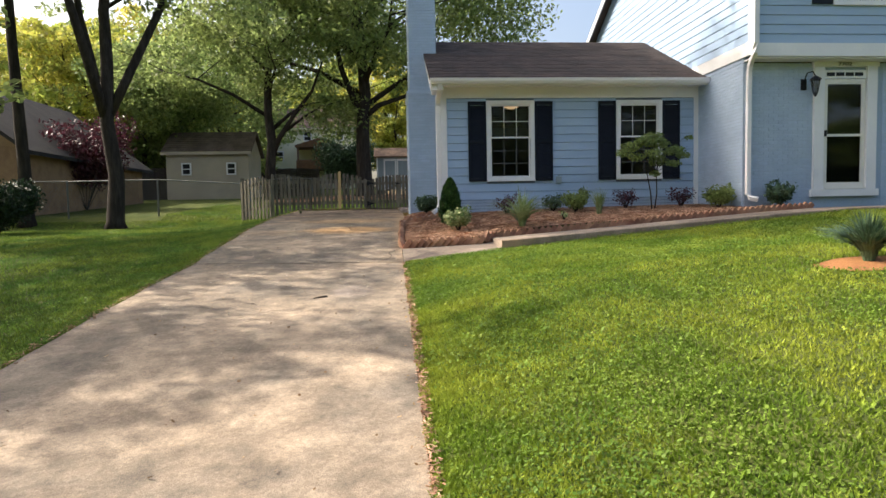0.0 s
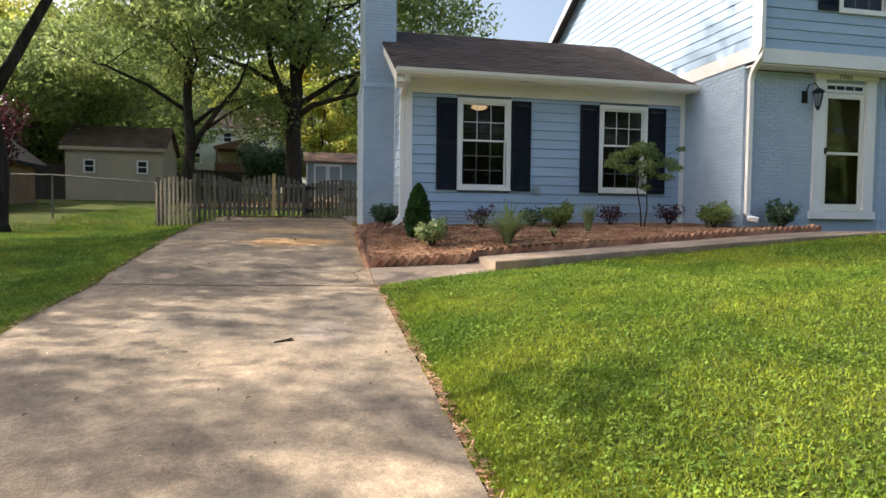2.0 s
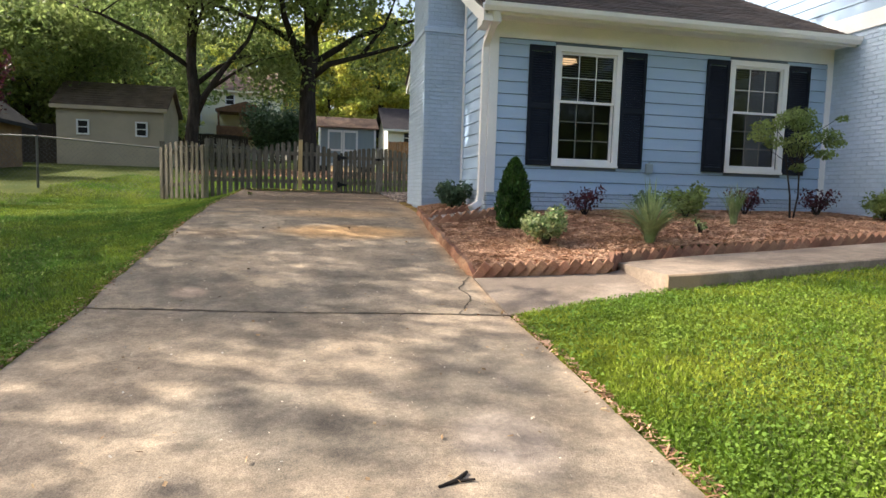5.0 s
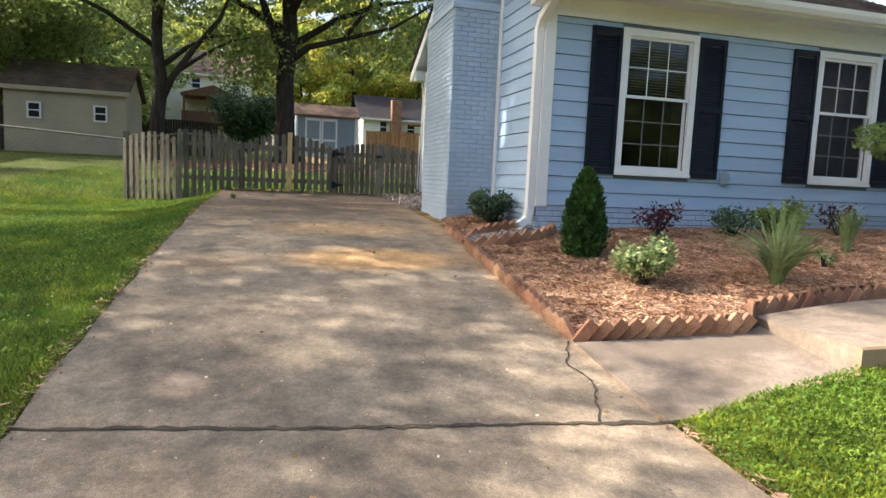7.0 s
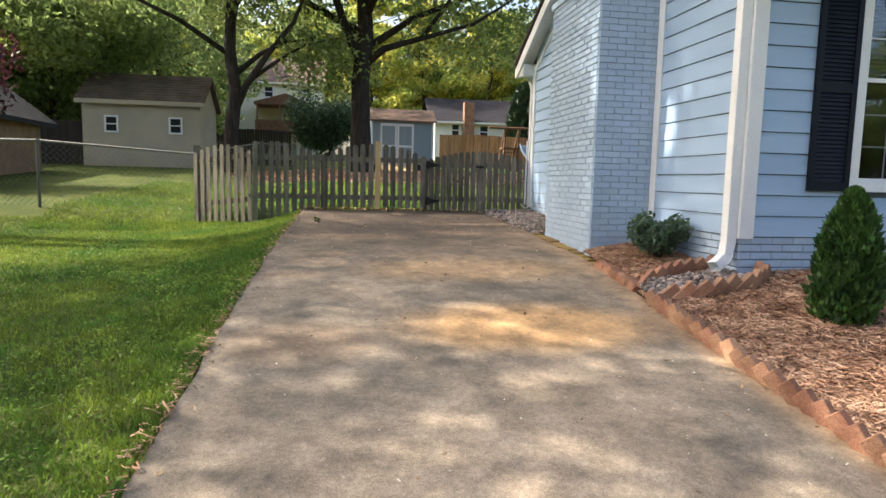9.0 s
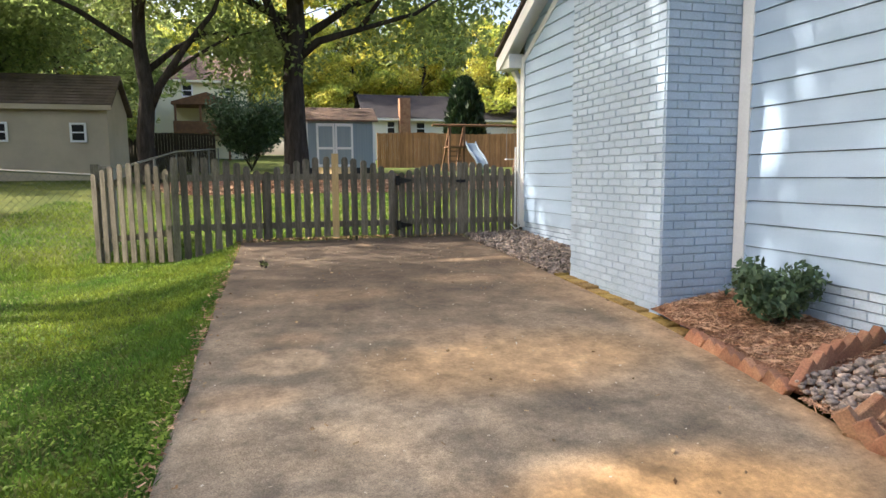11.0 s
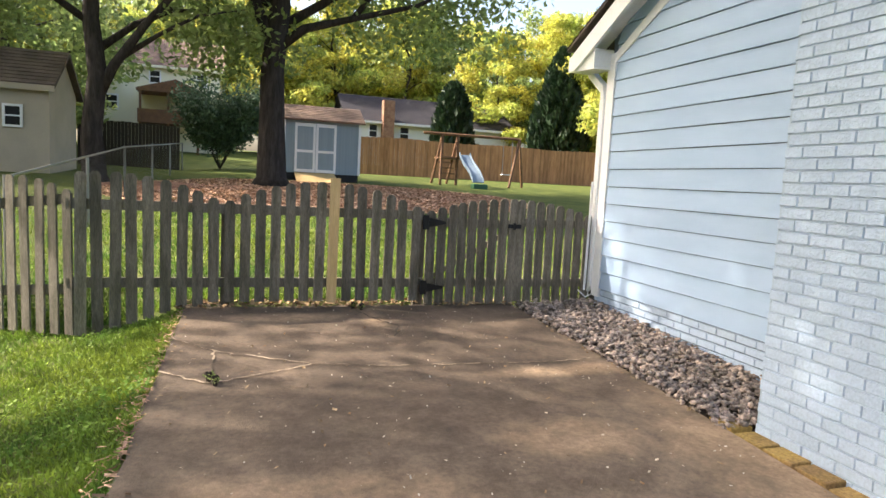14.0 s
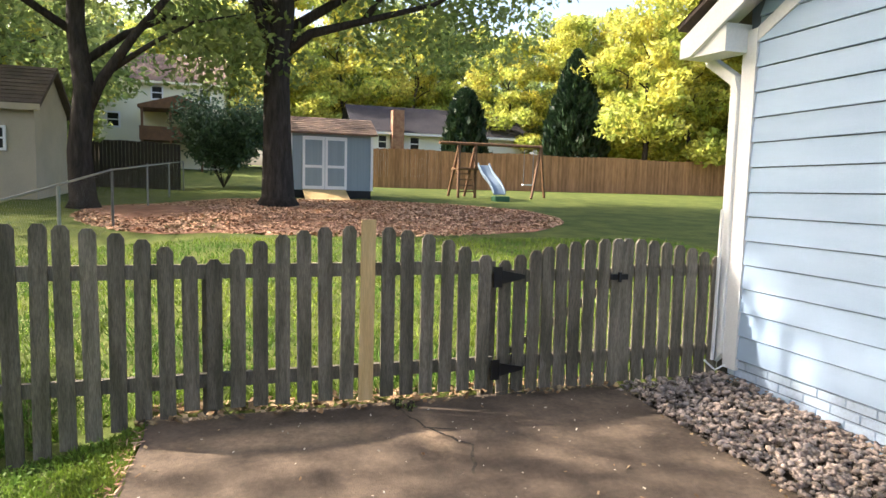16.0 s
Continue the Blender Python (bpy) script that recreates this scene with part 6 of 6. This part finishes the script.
# play set
play = tagged(group("swing_set", 8.5, 41, 2.9), "wooden swing set with grey slide and A-frame legs", "swing set")
pz = gz(8, 41)
def beam(pts, r, mat, nm, lab=""):
    return part(nm, tube(bmesh.new(), pts, r, 6), mat, play, lab)
beam([(6.94, 41, pz + 2.3), (11.75, 41, pz + 2.3)], 0.07, PLAY_WOOD, "beam")
for x in (7.75, 8.5):
    beam([(x - 0.15, 40.3, pz), (x + 0.1, 41, pz + 2.3)], 0.065, PLAY_WOOD, "leg")
    beam([(x - 0.15, 41.7, pz), (x + 0.1, 41, pz + 2.3)], 0.065, PLAY_WOOD, "leg")
for s in (-0.75, 0.5):
    beam([(11.7 + s, 41 + s, pz), (11.7, 41, pz + 2.3)], 0.065, PLAY_WOOD, "leg")
for k in range(5):
    beam([(7.6, 40.35 + 0.12 * k, pz + 0.25 + 0.25 * k), (8.3, 40.35 + 0.12 * k, pz + 0.25 + 0.25 * k)], 0.03, PLAY_WOOD, "rung")
part("platform", boxed(7.65, 8.9, 40.5, 41.5, pz + 1.18, pz + 1.25), PLAY_WOOD, play)
g = bmesh.new()
for i in range(8):
    t0, t1 = i / 8, (i + 1) / 8
    f = lambda t: (8.75 + 0.12 * t, 40.4 - 1.6 * t, pz + 1.35 - 1.2 * t + 0.22 * math.sin(t * math.pi * 2) * -0.3)
    a, b = f(t0), f(t1)
    prism(g, [a, b, (b[0], b[1] - 0.0, b[2] + 0.03), (a[0], a[1], a[2] + 0.03)], (-0.27, 0, 0), (0.27, 0, 0))
    for s in (-0.25, 0.25):
        prism(g, [a, b, (b[0], b[1], b[2] + 0.15), (a[0], a[1], a[2] + 0.15)], (s - 0.015, 0, 0), (s + 0.015, 0, 0))
part("slide", g, SLIDE_GREY, play, "grey plastic slide")
part("slide_foot", boxed(8.55, 9.2, 38.5, 38.95, pz - 0.15, pz + 0.10, bevel=0.03), PLASTIC_GREEN, play, "dark green slide foot")
for d in (0, 0.45):
    beam([(10.9 + d, 41, pz + 2.28), (10.9 + d, 41, pz + 0.62)], 0.012, STEEL, "chain")
part("swing_seat", boxed(10.85, 11.4, 40.9, 41.1, pz + 0.58, pz + 0.63), WHITE, play, "pale swing seat")

# chain link fence on the left, by the neighbour
def chain_link(pts, label, mesh_from=0.05, h=1.2):
    ob = tagged(group("chain_link_fence", *pts[0], gz(*pts[0])), label, "fence")
    top = bmesh.new()
    tube(top, [(x, y, gz(x, y) + h) for x, y in pts], 0.021, 6)
    part("top_rail", top, STEEL, ob)
    wires = bmesh.new()
    for (x0, y0), (x1, y1) in zip(pts, pts[1:]):
        L = math.hypot(x1 - x0, y1 - y0)
        k = max(1, round(L / 4.5))
        for i in range(k + 1):
            x, y = x0 + (x1 - x0) * i / k, y0 + (y1 - y0) * i / k
            part("post", tube(bmesh.new(), [(x, y, gz(x, y) - 0.05), (x, y, gz(x, y) + h + 0.03)], 0.028, 8), STEEL, ob)
        n = int(L / 0.11)
        m = Vector(((x1 - x0) / L, (y1 - y0) / L, 0))
        for i in range(-8, n):
            for s in (0, 1):
                a, b = i * 0.11, i * 0.11 + h
                za, zb = 0.03, h
                if a < 0:
                    za, a = za - a, 0
                if b > L:
                    zb, b = zb - (b - L), L
                if zb - za < 0.05:
                    continue
                if s:
                    a, b = L - a, L - b
                pa, pb = (x0 + m.x * a, y0 + m.y * a), (x0 + m.x * b, y0 + m.y * b)
                u = Vector((0, 0, 0.0022))
                p, q = Vector((*pa, gz(*pa) + za)), Vector((*pb, gz(*pb) + zb))
                vs = [wires.verts.new(c) for c in (p - u, q - u, q + u, p + u)]
                wires.faces.new(vs)
    part("mesh", wires, STEEL, ob, kind="stuff")
    return ob


chain_link([(-3.45, 20.3), (-6.2, 20.4), (-9.0, 20.3), (-10.6, 20.4)], "galvanised chain link fence from the pickets to the neighbour's house")
chain_link([(-3.4, 21.2), (-3.6, 30.0), (-3.4, 43.5)], "sagging chain link fence between the two back yards")

# leaf-covered ground round the trees
def under_oak(rs, n):
    a, r = rs.random(n) * 6.28, rs.random(n) ** 0.6
    return np.stack([1.5 + np.cos(a) * r * 6.4, 32.6 + np.sin(a) * r * 5.0], -1)


flakes("leaf_litter", "brown dead leaves and mulch under the big oak", 42000, under_oak, ground_z, (0.07, 0.04), STRAW, 14, "leaf litter")
_v, _f = [(1.5, 32.6, gz(1.5, 32.6) + 0.012)], []
for k in range(40):
    a = k * math.pi / 20
    r = 1 + 0.1 * math.sin(a * 5)
    for q in (0.5, 1.0):
        _x, _y = 1.5 + 6.1 * r * q * math.cos(a), 32.6 + 4.7 * r * q * math.sin(a)
        _v.append((_x, _y, gz(_x, _y) + 0.015))
    n0, n1 = 2 * k + 1, 2 * ((k + 1) % 40) + 1
    _f += [(0, n0, n1), (n0, n0 + 1, n1 + 1), (n0, n1 + 1, n1)]
tagged(raw("mulch_patch", _v, _f, MULCH), "brown earth under the big oak", "earth", kind="structure")

# near trees
OAK = make_tree("oak", "big dark-barked oak in the back yard with wide limbs", (0.0, 34.5), 17, 8.8, 0.46, 62000, 0.14, LEAF, 71, 0.33, 16, clumps=6)
LEFT_MAPLE = make_tree("maple_tree", "leafy tree beside the beige outbuilding", (-4.98, 33.8), 14, 5.6, 0.33, 24000, 0.12, LEAF, 72, 0.3, 11, clumps=5)
make_tree("tree", "tall forked tree on the neighbour's lawn", (-6.95, 18.9), 15, 5.0, 0.25, 26000, 0.12, LEAF, 73, 0.5, 11, clumps=5, forks=3)
_o = gz(0, 34.5)
for pts, rad in (([(0.0, 34.5, _o + 4.3), (0.9, 34.2, _o + 5.0), (2.4, 34.0, _o + 5.45), (4.4, 33.5, _o + 6.0), (6.6, 33.0, _o + 7.4)], [0.19, 0.14, 0.10, 0.07, 0.02]),
                 ([(0.0, 34.5, _o + 4.4), (-0.55, 34.4, _o + 5.5), (-1.1, 34.2, _o + 7.0), (-1.5, 34.0, _o + 9.5)], [0.22, 0.18, 0.14, 0.06]),
                 ([(2.4, 34.0, _o + 5.45), (3.5, 34.2, _o + 7.0), (4.2, 34.5, _o + 8.8)], [0.10, 0.07, 0.02])):
    part("limb", tube(bmesh.new(), pts, rad, 8), BARK, OAK, smooth=True)
_o = gz(-4.98, 33.8)
for pts, rad in (([(-4.95, 33.8, _o + 2.3), (-4.45, 33.6, _o + 3.3), (-3.6, 33.4, _o + 4.5), (-2.6, 33.2, _o + 5.7), (-2.0, 33.0, _o + 7.2)], [0.18, 0.14, 0.11, 0.08, 0.03]),
                 ([(-4.2, 33.6, _o + 3.6), (-3.2, 33.4, _o + 4.3), (-2.2, 33.3, _o + 4.9), (-0.9, 33.1, _o + 5.2)], [0.09, 0.06, 0.04, 0.01])):
    part("limb", tube(bmesh.new(), pts, rad, 8), BARK, LEFT_MAPLE, smooth=True)
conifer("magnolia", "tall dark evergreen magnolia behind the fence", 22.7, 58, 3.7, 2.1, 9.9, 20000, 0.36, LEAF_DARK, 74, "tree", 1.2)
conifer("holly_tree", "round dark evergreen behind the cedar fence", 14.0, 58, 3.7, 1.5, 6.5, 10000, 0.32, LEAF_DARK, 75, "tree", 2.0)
bush("boxwood", "big rounded dark shrub on the neighbour's lawn", -9.2, 16.9, gz(-9.2, 16.9), 1.1, 1.45, 16000, 0.045, LEAF_DARK, 76, stems=14)
bush("red_maple_bush", "broad dark red shrub by the neighbour's house", -10.6, 25, gz(-10.6, 25), 1.9, 3.8, 9000, 0.08, LEAF_RED, 77, stems=18)
bush("shrub", "large loose green shrub by the porch", -1.9, 46, gz(-1.9, 46), 2.4, 4.2, 15000, 0.10, LEAF_GREY, 78, stems=26)
make_tree("tree", "leafy tree rising behind the beige outbuilding", (-12.2, 41.5), 10, 3.8, 0.2, 17000, 0.13, LEAF, 86, 0.15, 12, clumps=5)
make_tree("tree", "leafy tree beyond the dark board fence", (-13.6, 39.0), 10, 4.2, 0.2, 18000, 0.13, LEAF, 87, 0.12, 12, clumps=5)
# trees beside the driveway, whose shade falls over it
make_tree("tree", "leafy shade tree on the neighbour's lawn", (-10.0, 8.0), 8.6, 3.4, 0.24, 5000, 0.12, LEAF, 81, 0.35, 10, clumps=4)
make_tree("tree", "leafy shade tree on the neighbour's lawn", (-10.5, 13.5), 9.3, 3.6, 0.28, 6500, 0.13, LEAF, 82, 0.35, 10, clumps=4)

# Added tree, placed only so its crown keeps sun off the side wall.
make_tree("tree", "tall slender tree beside the neighbour's house, added to shade the wall", (-9.9, 19.6), 17, 5.6, 0.2, 20000, 0.13, LEAF, 84, 0.55, 10, clumps=4)

# woods: a few trees, many times
w1 = make_tree("wood_tree", "tall broad-leaved tree of the woods in fresh leaf", (-20, 60), 17, 6.0, 0.3, 11000, 0.25, LEAF_LIGHT, 91, 0.22, 13, clumps=5)
w2 = make_tree("wood_tree", "tall broad-leaved tree of the woods in dark leaf", (-28, 66), 19, 6.5, 0.34, 12000, 0.25, LEAF, 92, 0.2, 13, clumps=5)
w3 = make_tree("wood_tree", "slender tree of the woods with yellow green leaves", (-14, 70), 15, 4.8, 0.22, 13000, 0.22, LEAF_LIGHT, 93, 0.15, 12, clumps=5)
_r = random.Random(17)
spots = []
for row, (y, n, xa, xb) in enumerate([(44, 5, -34, -12), (52, 6, -36, -11), (62, 9, -44, -10), (70, 12, -46, 44), (78, 13, -52, 52), (88, 14, -56, 56), (57, 4, 24, 44), (47, 2, 34, 44), (36, 3, -32, -16), (74, 5, -12, 20)]):
    for k in range(n):
        spots.append((xa + (xb - xa) * (k + 0.5) / n + _r.uniform(-1.5, 1.5), y + _r.uniform(-2.5, 2.5)))
for i, (x, y) in enumerate(spots):
    if (-14 < x < 0 and 62 < y < 80) or (4 < x < 25 and 58 < y < 76):
        y += 17
    src = (w1, w3, w2, w1)[_r.randrange(4)] if x < -12 else (w1, w3, w3, w2)[_r.randrange(4)]
    s = _r.uniform(0.75, 1.15) * (0.72 if x < -10 else 1)
    src_scale = src.scale[:]
    copy_thing(src, pose(x, y, gz(x, y) - 0.1, 0, 0, _r.uniform(0, 360)) @ Matrix.Scale(s, 4))
# Unseen row behind the camera, added to darken what the panes reflect.
for k in range(26):
    x, y = -42 + 6 * k + _r.uniform(-1.5, 1.5), -34 + _r.uniform(-4, 4)
    copy_thing(w2, pose(x, y, gz(x, y) - 0.1, 0, 0, _r.uniform(0, 360)) @ Matrix.Scale(_r.uniform(0.7, 0.95), 4))
for x, y, s in ((21, 66, 0.8), (27.5, 64, 0.95), (33, 60, 0.85), (25.5, 64, 0.85), (37, 58, 0.9)):
    copy_thing(w3, pose(x, y, gz(x, y) - 0.1, 0, 0, x * 40) @ Matrix.Scale(s, 4))


def under_woods(rs, n):
    return np.stack([-45 + 34 * rs.random(n), 40 + 30 * rs.random(n)], -1)


# chimney and wing bricks that stand nearest the walk
bricks(chimney, "y", CX, -1, CY0, CY1, 1.50, SH, 300, seed=1)
bricks(chimney, "x", CY0, -1, CX, HX, 1.50, SH, 200, seed=2)
bricks(chimney, "y", CX + 0.05, -1, CY0 + 0.08, CY1 - 0.08, SH + 0.09, 8.6, 0, seed=3)
bricks(chimney, "x", CY0 + 0.08, -1, CX + 0.05, HX, SH + 0.09, 8.6, 0, seed=4)
